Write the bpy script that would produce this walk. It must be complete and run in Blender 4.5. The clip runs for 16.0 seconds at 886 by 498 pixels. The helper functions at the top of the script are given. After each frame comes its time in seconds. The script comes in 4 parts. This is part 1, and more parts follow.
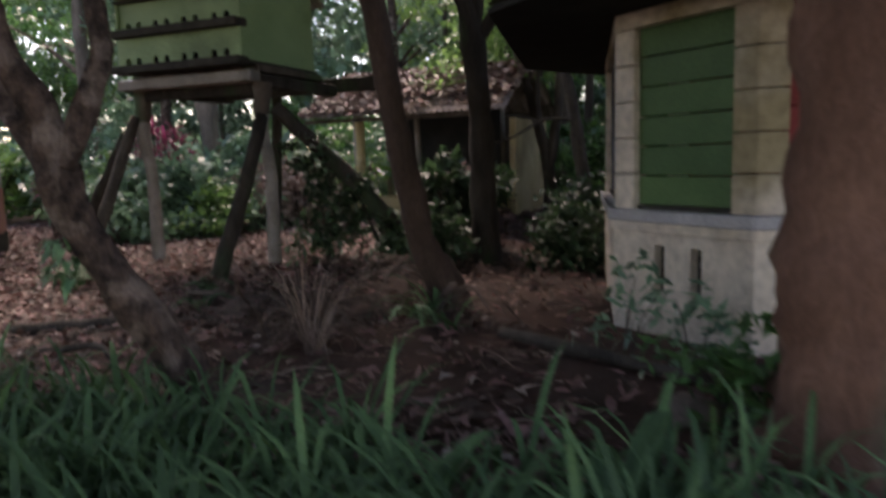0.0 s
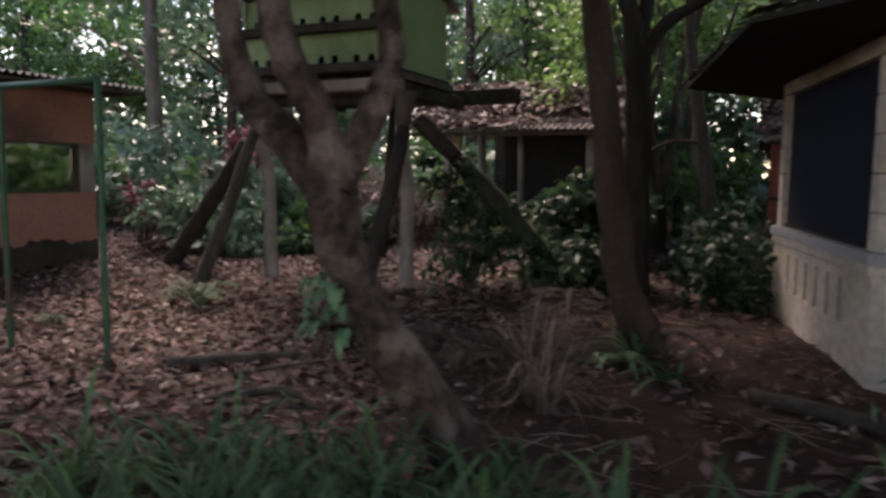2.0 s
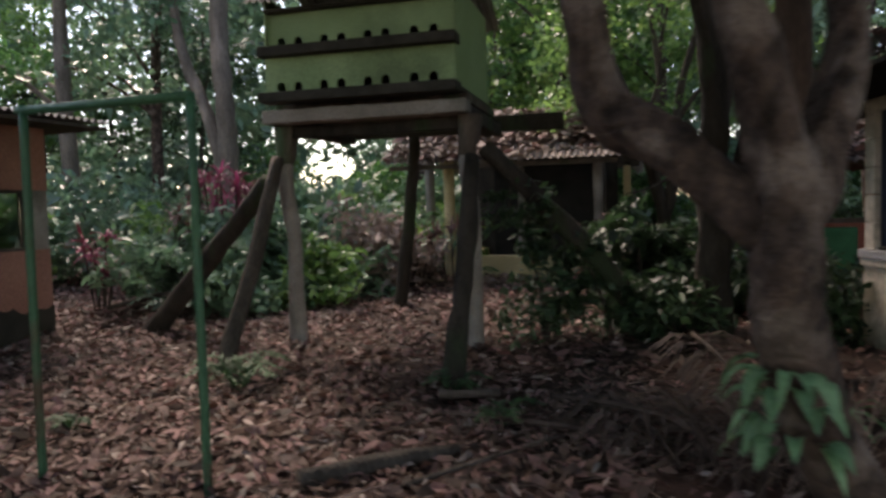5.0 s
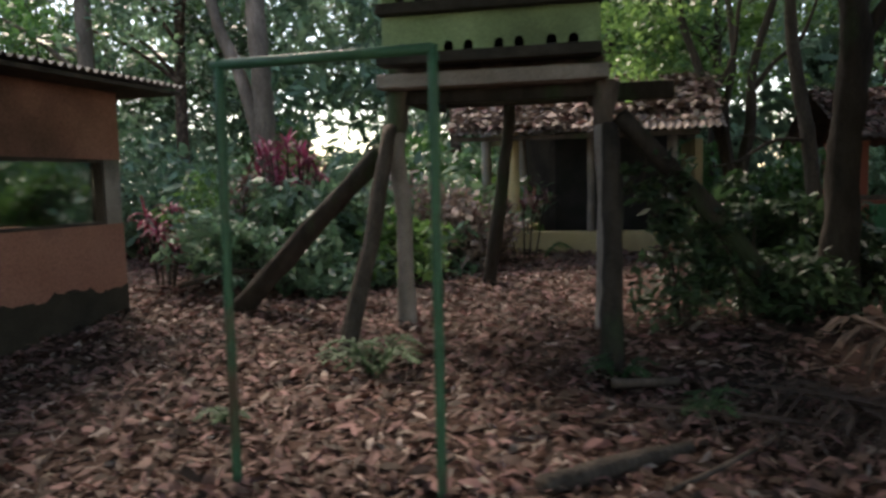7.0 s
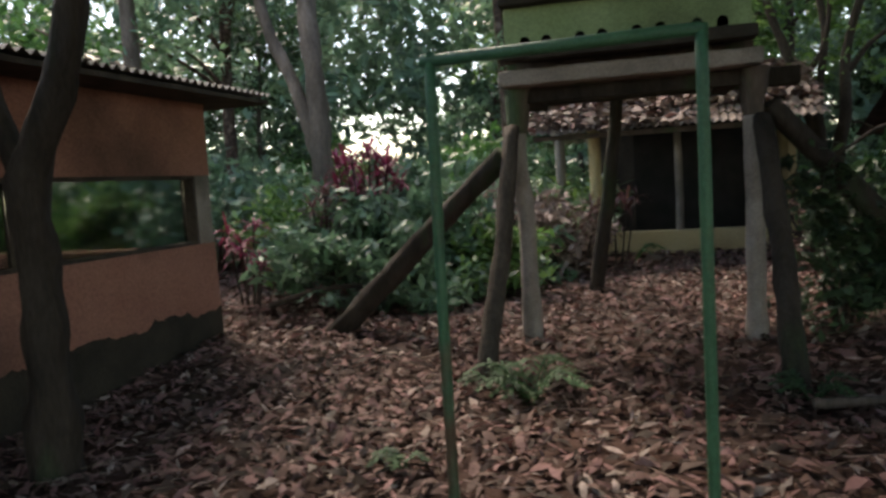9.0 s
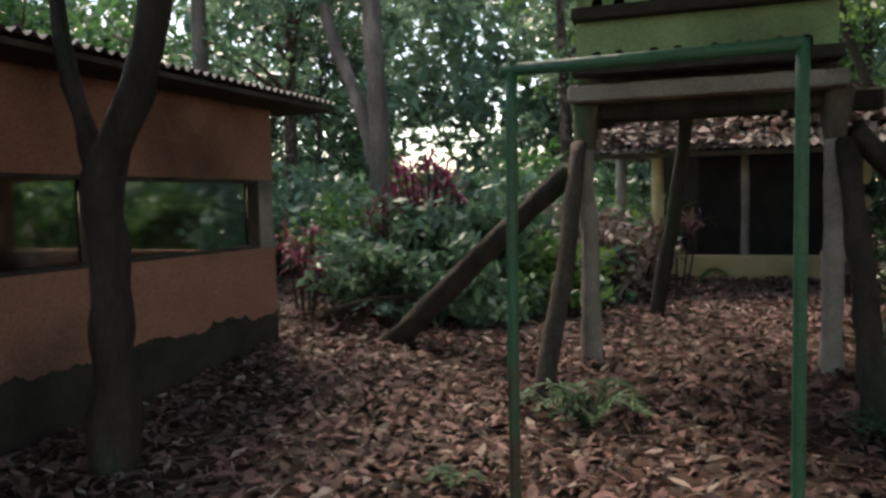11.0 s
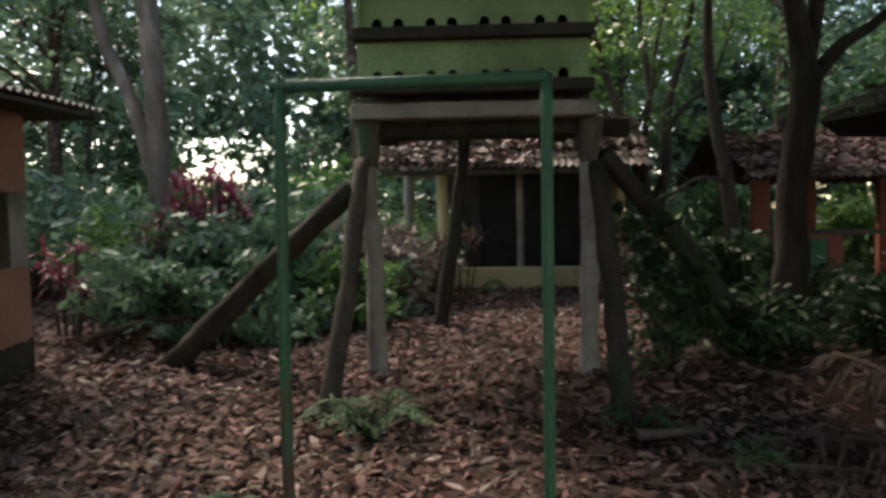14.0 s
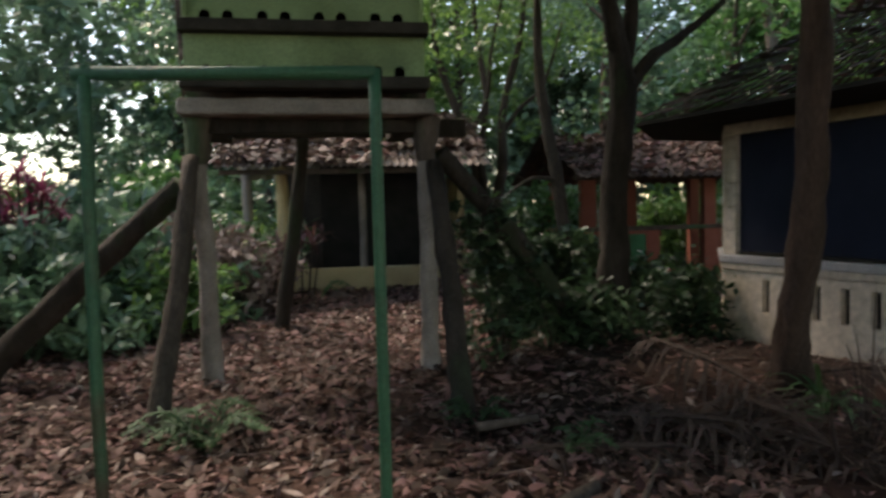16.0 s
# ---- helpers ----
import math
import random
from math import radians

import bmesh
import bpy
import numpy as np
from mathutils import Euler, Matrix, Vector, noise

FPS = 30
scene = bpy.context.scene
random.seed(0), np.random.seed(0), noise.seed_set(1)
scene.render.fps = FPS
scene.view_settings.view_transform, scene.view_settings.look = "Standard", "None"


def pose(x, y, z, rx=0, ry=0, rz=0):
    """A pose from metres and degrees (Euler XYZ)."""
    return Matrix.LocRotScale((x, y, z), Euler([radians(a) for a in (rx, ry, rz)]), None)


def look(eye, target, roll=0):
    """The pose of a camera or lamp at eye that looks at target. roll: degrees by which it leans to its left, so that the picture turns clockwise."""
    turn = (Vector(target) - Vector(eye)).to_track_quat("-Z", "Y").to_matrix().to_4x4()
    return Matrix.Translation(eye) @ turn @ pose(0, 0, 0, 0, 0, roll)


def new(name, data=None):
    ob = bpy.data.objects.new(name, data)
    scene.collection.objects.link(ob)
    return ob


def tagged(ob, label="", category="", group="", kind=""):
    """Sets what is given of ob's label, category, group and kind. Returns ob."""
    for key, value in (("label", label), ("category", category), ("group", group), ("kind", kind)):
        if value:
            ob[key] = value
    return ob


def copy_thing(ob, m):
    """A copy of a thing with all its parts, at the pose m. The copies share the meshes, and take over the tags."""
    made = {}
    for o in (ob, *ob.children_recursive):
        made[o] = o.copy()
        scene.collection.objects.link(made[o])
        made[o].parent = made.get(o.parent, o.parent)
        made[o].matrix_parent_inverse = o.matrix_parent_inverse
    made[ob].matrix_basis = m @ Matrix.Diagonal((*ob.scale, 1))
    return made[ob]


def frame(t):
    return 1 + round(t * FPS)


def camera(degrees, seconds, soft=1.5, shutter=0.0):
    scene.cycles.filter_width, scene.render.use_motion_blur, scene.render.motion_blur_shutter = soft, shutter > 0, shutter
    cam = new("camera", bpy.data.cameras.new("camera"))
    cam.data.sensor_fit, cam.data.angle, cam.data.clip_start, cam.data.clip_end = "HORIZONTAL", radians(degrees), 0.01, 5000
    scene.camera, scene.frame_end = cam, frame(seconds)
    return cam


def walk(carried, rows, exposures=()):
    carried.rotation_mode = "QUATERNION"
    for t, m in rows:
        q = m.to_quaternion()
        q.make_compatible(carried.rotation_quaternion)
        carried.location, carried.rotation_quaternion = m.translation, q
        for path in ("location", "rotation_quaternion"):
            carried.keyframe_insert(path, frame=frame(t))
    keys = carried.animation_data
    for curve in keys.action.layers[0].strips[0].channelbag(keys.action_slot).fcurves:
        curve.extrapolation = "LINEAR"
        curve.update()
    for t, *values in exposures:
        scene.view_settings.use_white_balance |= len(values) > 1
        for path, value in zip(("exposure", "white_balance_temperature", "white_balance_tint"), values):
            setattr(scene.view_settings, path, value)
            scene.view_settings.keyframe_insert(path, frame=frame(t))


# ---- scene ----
cam = camera(63.5, 16.0, soft=2.9, shutter=1.0)
PATH = [
    (0, (6.298, -1.029, 1.369), (5.525, 0.799, 1.124), -1.6),
    (0.5, (5.924, -0.937, 1.402), (5.17, 0.906, 1.219), -1.2),
    (1, (5.407, -1.037, 1.431), (4.771, 0.844, 1.191), -0.1),
    (1.5, (4.98, -0.974, 1.545), (4.306, 0.887, 1.264), 2.6),
    (2, (4.6, -0.916, 1.462), (3.794, 0.903, 1.253), 0.7),
    (2.5, (4.208, -0.947, 1.528), (3.589, 0.927, 1.203), -2.3),
    (3, (3.829, -0.822, 1.507), (3.336, 1.106, 1.3), -2.9),
    (3.5, (3.449, -0.733, 1.397), (2.935, 1.197, 1.298), 0.1),
    (4, (3.053, -0.686, 1.465), (2.664, 1.269, 1.306), -2.2),
    (4.5, (2.708, -0.596, 1.484), (2.357, 1.367, 1.325), -0.8),
    (5, (2.44, -0.478, 1.479), (1.936, 1.455, 1.367), -1.6),
    (7.5, (0.688, -0.354, 1.509), (0.265, 1.591, 1.316), -1.7),
    (8, (0.429, -0.303, 1.511), (-0.012, 1.642, 1.361), -3.2),
    (8.5, (0.194, -0.122, 1.55), (-0.296, 1.812, 1.416), -1.0),
    (9, (-0.053, -0.081, 1.581), (-0.541, 1.851, 1.401), -3.6),
    (11.5, (-0.171, -0.019, 1.573), (-0.799, 1.875, 1.447), -0.9),
    (12, (-0.125, -0.011, 1.602), (-0.608, 1.926, 1.474), -1.0),
    (12.5, (-0.129, -0.019, 1.585), (-0.477, 1.948, 1.475), -0.8),
    (13, (-0.105, -0.026, 1.588), (-0.341, 1.957, 1.475), -1.0),
    (13.5, (-0.088, -0.021, 1.591), (-0.232, 1.97, 1.471), -1.2),
    (14, (-0.064, -0.031, 1.585), (-0.128, 1.965, 1.478), -1.0),
    (14.5, (-0.047, -0.006, 1.589), (-0.033, 1.991, 1.48), -1.0),
    (15, (-0.027, 0.001, 1.587), (0.126, 1.992, 1.467), -0.9),
    (15.5, (-0.009, -0.002, 1.582), (0.262, 1.976, 1.453), -1.1),
    (16, (0.0, 0.0, 1.569), (0.359, 1.963, 1.455), -1.4),
]
EXPO = 1.6
walk(cam, [(t, look(eye, target, roll)) for t, eye, target, roll in PATH],
     [(0.0, EXPO + 0.1, 7800, 27), (2.0, EXPO + 0.05, 7800, 27), (5.0, EXPO - 0.05, 7900, 20), (9.0, EXPO, 8000, 15), (16.0, EXPO - 0.1, 8000, 14)])

# ---------------------------------------------------------------- light
world = bpy.data.worlds.new("sky")
scene.world = world
world.use_nodes = True
wn = world.node_tree
sky = wn.nodes.new("ShaderNodeTexSky")
sky.sky_type = "NISHITA"
sky.sun_disc = False
sky.sun_elevation, sky.sun_rotation = radians(50), radians(-41)
sky.air_density, sky.dust_density, sky.ozone_density = 1.0, 0.6, 0.6
wn.nodes["Background"].inputs[1].default_value = 0.15
wn.links.new(sky.outputs[0], wn.nodes["Background"].inputs[0])
sun = new("sun", bpy.data.lights.new("sun", "SUN"))
sun.data.energy, sun.data.angle, sun.data.color = 2.5, radians(25), (1.0, 0.96, 0.9)
sun.matrix_world = look((-9, 10.4, 16.4), (0, 0, 0))


# ---------------------------------------------------------------- materials
def mat(name, c1, c2, scale=6.0, rough=0.85, bump=0.3, fine=60.0, c3=None, spots=0.0, metal=0.0, stretch=(1, 1, 1), leaf=0.0, island=0.0, wave=0.0, piece=0.0):
    m = bpy.data.materials.new(name)
    m.use_nodes = True
    nt = m.node_tree
    N, Lk = nt.nodes, nt.links
    bs = N["Principled BSDF"]
    bs.inputs["Roughness"].default_value, bs.inputs["Metallic"].default_value = rough, metal
    bs.inputs["Specular IOR Level"].default_value = 0.55 if leaf > 0.2 else 0.3
    tc = N.new("ShaderNodeTexCoord")
    mp = N.new("ShaderNodeMapping")
    mp.inputs["Scale"].default_value = stretch
    Lk.new(tc.outputs["Object"], mp.inputs[0])
    n1 = N.new("ShaderNodeTexNoise")
    n1.inputs["Scale"].default_value, n1.inputs["Detail"].default_value = scale, 6
    n2 = N.new("ShaderNodeTexNoise")
    n2.inputs["Scale"].default_value, n2.inputs["Detail"].default_value = fine, 4
    Lk.new(mp.outputs[0], n1.inputs[0]), Lk.new(mp.outputs[0], n2.inputs[0])
    ramp = N.new("ShaderNodeMapRange")
    ramp.inputs[1].default_value, ramp.inputs[2].default_value = 0.32, 0.68
    Lk.new(n1.outputs[0], ramp.inputs[0])
    mix = N.new("ShaderNodeMix")
    mix.data_type = "RGBA"
    mix.inputs[6].default_value, mix.inputs[7].default_value = (*c1, 1), (*c2, 1)
    Lk.new(ramp.outputs[0], mix.inputs[0])
    col = mix.outputs[2]
    if c3:
        n3 = N.new("ShaderNodeTexNoise")
        n3.inputs["Scale"].default_value, n3.inputs["Detail"].default_value = scale * 0.4, 8
        Lk.new(mp.outputs[0], n3.inputs[0])
        r3 = N.new("ShaderNodeMapRange")
        r3.inputs[1].default_value, r3.inputs[2].default_value = 0.62 - spots * 0.3, 0.72 - spots * 0.2
        Lk.new(n3.outputs[0], r3.inputs[0])
        m3 = N.new("ShaderNodeMix")
        m3.data_type = "RGBA"
        m3.inputs[7].default_value = (*c3, 1)
        Lk.new(r3.outputs[0], m3.inputs[0]), Lk.new(col, m3.inputs[6])
        col = m3.outputs[2]
    vary = None
    if island:
        vary, amount = N.new("ShaderNodeNewGeometry").outputs["Random Per Island"], island
    elif piece:
        vary, amount = N.new("ShaderNodeObjectInfo").outputs["Random"], piece
    hsv = N.new("ShaderNodeHueSaturation")
    g2 = N.new("ShaderNodeMapRange")
    g2.inputs[1].default_value, g2.inputs[2].default_value, g2.inputs[3].default_value, g2.inputs[4].default_value = 0.3, 0.7, 0.8, 1.2
    Lk.new(n2.outputs[0], g2.inputs[0])
    if vary:
        vr = N.new("ShaderNodeMapRange")
        vr.inputs[3].default_value, vr.inputs[4].default_value = 1 - amount, 1 + amount
        Lk.new(vary, vr.inputs[0])
        mu = N.new("ShaderNodeMath")
        mu.operation = "MULTIPLY"
        Lk.new(vr.outputs[0], mu.inputs[0]), Lk.new(g2.outputs[0], mu.inputs[1])
        Lk.new(mu.outputs[0], hsv.inputs["Value"])
        hr = N.new("ShaderNodeMapRange")
        hr.inputs[3].default_value, hr.inputs[4].default_value = 0.5 + 0.03 * amount, 0.5 - 0.03 * amount
        Lk.new(vary, hr.inputs[0]), Lk.new(hr.outputs[0], hsv.inputs["Hue"])
    else:
        Lk.new(g2.outputs[0], hsv.inputs["Value"])
    Lk.new(col, hsv.inputs["Color"]), Lk.new(hsv.outputs[0], bs.inputs["Base Color"])
    if bump:
        b = N.new("ShaderNodeBump")
        b.inputs["Strength"].default_value, b.inputs["Distance"].default_value = bump, 0.02
        ad = N.new("ShaderNodeMath")
        Lk.new(n1.outputs[0], ad.inputs[0]), Lk.new(n2.outputs[0], ad.inputs[1])
        Lk.new(ad.outputs[0], b.inputs["Height"]), Lk.new(b.outputs[0], bs.inputs["Normal"])
    if leaf:
        tr = N.new("ShaderNodeBsdfTranslucent")
        Lk.new(hsv.outputs[0], tr.inputs[0])
        ms = N.new("ShaderNodeMixShader")
        ms.inputs[0].default_value = leaf
        Lk.new(bs.outputs[0], ms.inputs[1]), Lk.new(tr.outputs[0], ms.inputs[2])
        Lk.new(ms.outputs[0], N["Material Output"].inputs[0])
    return m


SOIL = mat("leaf_mould_soil", (0.025, 0.0115, 0.008), (0.062, 0.03, 0.021), 1.6, 0.95, 0.8, 22, (0.03, 0.022, 0.018), 0.3)
LITTER = mat("dry_leaves", (0.095, 0.053, 0.044), (0.185, 0.114, 0.095), 0.8, 0.75, 0.2, 30, (0.09, 0.048, 0.036), 0.3, leaf=0.12, island=0.75)
PALE_LITTER = mat("pale_dry_leaves", (0.23, 0.172, 0.148), (0.35, 0.28, 0.24), 2, 0.8, 0.2, 30, leaf=0.1, island=0.4)
BARK = mat("mottled_bark", (0.02, 0.0135, 0.011), (0.11, 0.07, 0.054), 13, 0.95, 1.0, 45, (0.185, 0.135, 0.11), 0.34, stretch=(1, 1, 0.85))
BARK_RED = mat("reddish_bark", (0.12, 0.06, 0.042), (0.2, 0.105, 0.075), 4, 0.95, 0.8, 40, (0.1, 0.1, 0.07), 0.25, stretch=(1, 1, 0.35))
BARK_BROWN = mat("dark_brown_bark", (0.038, 0.024, 0.018), (0.08, 0.049, 0.037), 4, 0.95, 0.8, 40, (0.16, 0.12, 0.09), 0.1, stretch=(1, 1, 0.35))
BLACK_WOOD = mat("blackened_wood", (0.02, 0.016, 0.013), (0.05, 0.04, 0.032), 6, 0.95, 0.8, 45, (0.03, 0.045, 0.022), 0.2, stretch=(1, 1, 0.3))
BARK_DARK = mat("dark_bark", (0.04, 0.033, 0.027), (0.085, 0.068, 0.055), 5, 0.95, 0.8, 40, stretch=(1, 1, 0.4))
BARK_PALE = mat("pale_peeling_bark", (0.1, 0.078, 0.06), (0.2, 0.155, 0.125), 3.5, 0.9, 0.7, 30, (0.38, 0.29, 0.23), 0.28, stretch=(1, 1, 0.35))
OLD_WOOD = mat("weathered_wood", (0.06, 0.045, 0.036), (0.13, 0.1, 0.08), 6, 0.9, 0.7, 50, (0.06, 0.09, 0.045), 0.2, stretch=(1, 1, 0.2))
CONCRETE = mat("stained_concrete", (0.22, 0.19, 0.165), (0.34, 0.3, 0.265), 3, 0.9, 0.5, 60, (0.13, 0.12, 0.1), 0.35)
GREEN_PAINT = mat("pale_green_paint", (0.2, 0.3, 0.14), (0.25, 0.355, 0.18), 2, 0.6, 0.15, 70, (0.13, 0.185, 0.09), 0.25)
# Dark ledge colour, deepened further to include the ledge's shadow.
DARK_LEDGE = mat("dark_ledge_with_shadow", (0.022, 0.02, 0.016), (0.05, 0.044, 0.036), 6, 0.9, 0.4)
# Near-black that paints shade into openings, interiors and the kiosk soffit.
SHADE_BLACK = mat("painted_inner_shade", (0.02, 0.02, 0.018), (0.035, 0.032, 0.03), 4, 0.95, 0.2)
PIPE = mat("green_pipe_paint", (0.028, 0.095, 0.05), (0.042, 0.125, 0.065), 5, 0.45, 0.15, 90, (0.075, 0.052, 0.034), 0.3)
WHITEWASH = mat("dirty_whitewash", (0.52, 0.44, 0.36), (0.63, 0.55, 0.46), 1.5, 0.9, 0.25, 12, (0.31, 0.25, 0.15), 0.38)
LEDGE_GREY = mat("grey_ledge_paint", (0.34, 0.33, 0.34), (0.45, 0.43, 0.43), 3, 0.8, 0.2)
BLUE = mat("blue_shutter_paint", (0.006, 0.01, 0.026), (0.01, 0.016, 0.038), 3, 0.6, 0.15, 60, piece=0.12)
GREEN = mat("green_shutter_paint", (0.055, 0.115, 0.042), (0.075, 0.145, 0.055), 3, 0.6, 0.15, 60, piece=0.15)
RED = mat("red_shutter_paint", (0.2, 0.028, 0.026), (0.26, 0.042, 0.036), 3, 0.6, 0.15, 60, piece=0.12)
DARK_GREEN = mat("dark_green_board", (0.02, 0.12, 0.05), (0.035, 0.17, 0.075), 3, 0.6, 0.15)
TERRACOTTA = mat("terracotta_limewash", (0.29, 0.13, 0.095), (0.37, 0.18, 0.135), 1.2, 0.9, 0.3, 40, (0.15, 0.08, 0.062), 0.36)
PLINTH = mat("mossy_plinth", (0.028, 0.025, 0.02), (0.055, 0.046, 0.034), 3, 0.95, 0.6)
YELLOW = mat("cream_yellow_limewash", (0.5, 0.4, 0.21), (0.6, 0.5, 0.29), 1.6, 0.9, 0.3, 50, (0.36, 0.28, 0.16), 0.3)
CORAL = mat("coral_red_limewash", (0.25, 0.075, 0.05), (0.32, 0.115, 0.08), 1.5, 0.9, 0.3, 50, (0.3, 0.1, 0.07), 0.2)
TILE = mat("weathered_clay_tile", (0.042, 0.03, 0.026), (0.09, 0.066, 0.056), 3, 0.95, 0.7, 30, (0.15, 0.115, 0.095), 0.25)
HUT_TILE = mat("pale_leafy_tile", (0.24, 0.19, 0.165), (0.42, 0.34, 0.3), 5, 0.95, 0.8, 30, (0.09, 0.065, 0.055), 0.3)
FERN_GREEN = mat("soft_fern_green", (0.024, 0.068, 0.026), (0.05, 0.115, 0.042), 3, 0.7, 0.0, leaf=0.3, island=0.4)
STRAW = mat("dry_straw", (0.2, 0.14, 0.11), (0.32, 0.24, 0.19), 4, 0.85, 0.2, leaf=0.1, island=0.4)
SHEET = mat("weathered_cement_sheet", (0.2, 0.19, 0.18), (0.32, 0.3, 0.28), 2, 0.9, 0.4, 40, (0.1, 0.095, 0.08), 0.35)
GRASSY = mat("strap_leaf_green", (0.04, 0.098, 0.036), (0.08, 0.165, 0.06), 3, 0.75, 0.1, leaf=0.25, island=0.45)
FROND_DRY = mat("dead_palm_frond", (0.042, 0.028, 0.023), (0.09, 0.062, 0.05), 4, 0.8, 0.3, leaf=0.1, island=0.4)
FERN_PALE = mat("staghorn_frond", (0.085, 0.2, 0.085), (0.18, 0.32, 0.16), 7, 0.6, 0.2, leaf=0.25, island=0.3)
LEAF_DARK = mat("dark_glossy_foliage", (0.022, 0.052, 0.024), (0.045, 0.095, 0.04), 0.7, 0.5, 0.0, leaf=0.3, island=0.55)
LEAF_MID = mat("mid_green_foliage", (0.045, 0.128, 0.04), (0.085, 0.205, 0.062), 0.5, 0.42, 0.0, leaf=0.4, island=0.5)
LEAF_LIGHT = mat("light_green_foliage", (0.1, 0.21, 0.06), (0.17, 0.31, 0.09), 0.5, 0.4, 0.0, leaf=0.45, island=0.45)
LEAF_GREY = mat("blue_green_foliage", (0.1, 0.19, 0.115), (0.17, 0.29, 0.18), 0.5, 0.36, 0.0, leaf=0.35, island=0.5)
# Paler than the near leaves: distance haze is mixed into this colour.
LEAF_FAR = mat("haze_painted_foliage", (0.14, 0.235, 0.155), (0.225, 0.35, 0.235), 0.15, 0.6, 0.0, leaf=0.45, island=0.5)
LEAF_RED = mat("crimson_foliage", (0.19, 0.028, 0.062), (0.34, 0.062, 0.125), 3, 0.5, 0.0, leaf=0.35, island=0.4)
ROCK = mat("brown_rock", (0.12, 0.085, 0.07), (0.2, 0.15, 0.125), 4, 0.9, 0.8)
PURPLE = mat("purplish_dying_foliage", (0.1, 0.045, 0.045), (0.2, 0.11, 0.1), 3, 0.6, 0.0, leaf=0.3, island=0.45)
IRON = mat("white_painted_iron", (0.5, 0.5, 0.48), (0.62, 0.62, 0.6), 5, 0.6, 0.1)


def window_glass():
    m = bpy.data.materials.new("dusty_window_glass")
    m.use_nodes = True
    b = m.node_tree.nodes["Principled BSDF"]
    b.inputs["Base Color"].default_value = (0.34, 0.39, 0.37, 1)
    b.inputs["Roughness"].default_value, b.inputs["Transmission Weight"].default_value, b.inputs["IOR"].default_value = 0.06, 1.0, 1.5
    return m


GLASS = window_glass()


# ---------------------------------------------------------------- mesh helpers
def ground_z(x, y):
    rise = 0.2 * min(1, max(0, (y - 4.6) / 2.2)) + 0.16 * min(1, max(0, (y - 7) / 4))
    side = min(1, max(0, (x - 2.4) / 1.6))
    return rise * (1 - side) - 0.1 * side * min(1, max(0, (y - 7) / 3)) + 0.035 * noise.noise((x * 0.9, y * 0.9, 0.3)) + 0.012 * noise.noise((x * 4, y * 4, 1.7))


def from_bm(name, bm, material, parent=None, smooth=False):
    me = bpy.data.meshes.new(name)
    bmesh.ops.recalc_face_normals(bm, faces=bm.faces)
    bm.to_mesh(me)
    bm.free()
    for m in (material if isinstance(material, (list, tuple)) else [material]):
        me.materials.append(m)
    if smooth:
        for p in me.polygons:
            p.use_smooth = True
    ob = new(name, me)
    ob.parent = parent
    return ob


def base(name, x, y, z, turn=0.0):
    ob = new(name)
    ob.empty_display_size = 0.2
    ob.matrix_basis = pose(x, y, z, 0, 0, turn)
    return ob


def obox(bm, o, d, u0, u1, v0, v1, z0, z1, bevel=0.0, rough=0.0):
    """A block along the unit way d from o: u along it, v to its left."""
    d = Vector((d[0], d[1], 0)).normalized()
    n = Vector((-d.y, d.x, 0))
    vs = []
    for z in (z0, z1):
        for u, v in ((u0, v0), (u1, v0), (u1, v1), (u0, v1)):
            vs.append(bm.verts.new(Vector((o[0], o[1], 0)) + d * u + n * v + Vector((0, 0, z))))
    fs = [bm.faces.new([vs[i] for i in q]) for q in ((3, 2, 1, 0), (4, 5, 6, 7), (0, 1, 5, 4), (1, 2, 6, 5), (2, 3, 7, 6), (3, 0, 4, 7))]
    if bevel:
        bmesh.ops.bevel(bm, geom=list({e for f in fs for e in f.edges}), offset=bevel, segments=2, affect="EDGES", profile=0.5)


def block(name, material, o, d, u0, u1, v0, v1, z0, z1, bevel=0.008, parent=None):
    bm = bmesh.new()
    obox(bm, o, d, u0, u1, v0, v1, z0, z1, bevel)
    return from_bm(name, bm, material, parent)


def tube(bm, pts, radii, sides=12, lump=0.0, seed=0.0, caps=True):
    """A round, lumpy limb through pts."""
    pts = [Vector(p) for p in pts]
    rings = []
    for i, p in enumerate(pts):
        w = (pts[min(i + 1, len(pts) - 1)] - pts[max(i - 1, 0)]).normalized()
        a = w.cross(Vector((0.3, 1, 0.1))).normalized()
        b = w.cross(a)
        ring = []
        for k in range(sides):
            an = 2 * math.pi * k / sides
            way = a * math.cos(an) + b * math.sin(an)
            r = radii[i] * (1 + lump * (noise.noise(p * 3.1 + way * 1.3 + Vector((seed, 0, 0))) + 0.5 * noise.noise(p * 8.0 + way * 2.5 + Vector((0, seed, 0)))))
            ring.append(bm.verts.new(p + way * r))
        rings.append(ring)
    for r0, r1 in zip(rings, rings[1:]):
        for k in range(sides):
            bm.faces.new((r0[k], r0[(k + 1) % sides], r1[(k + 1) % sides], r1[k]))
    if caps:
        bm.faces.new(rings[0][::-1]), bm.faces.new(rings[-1])


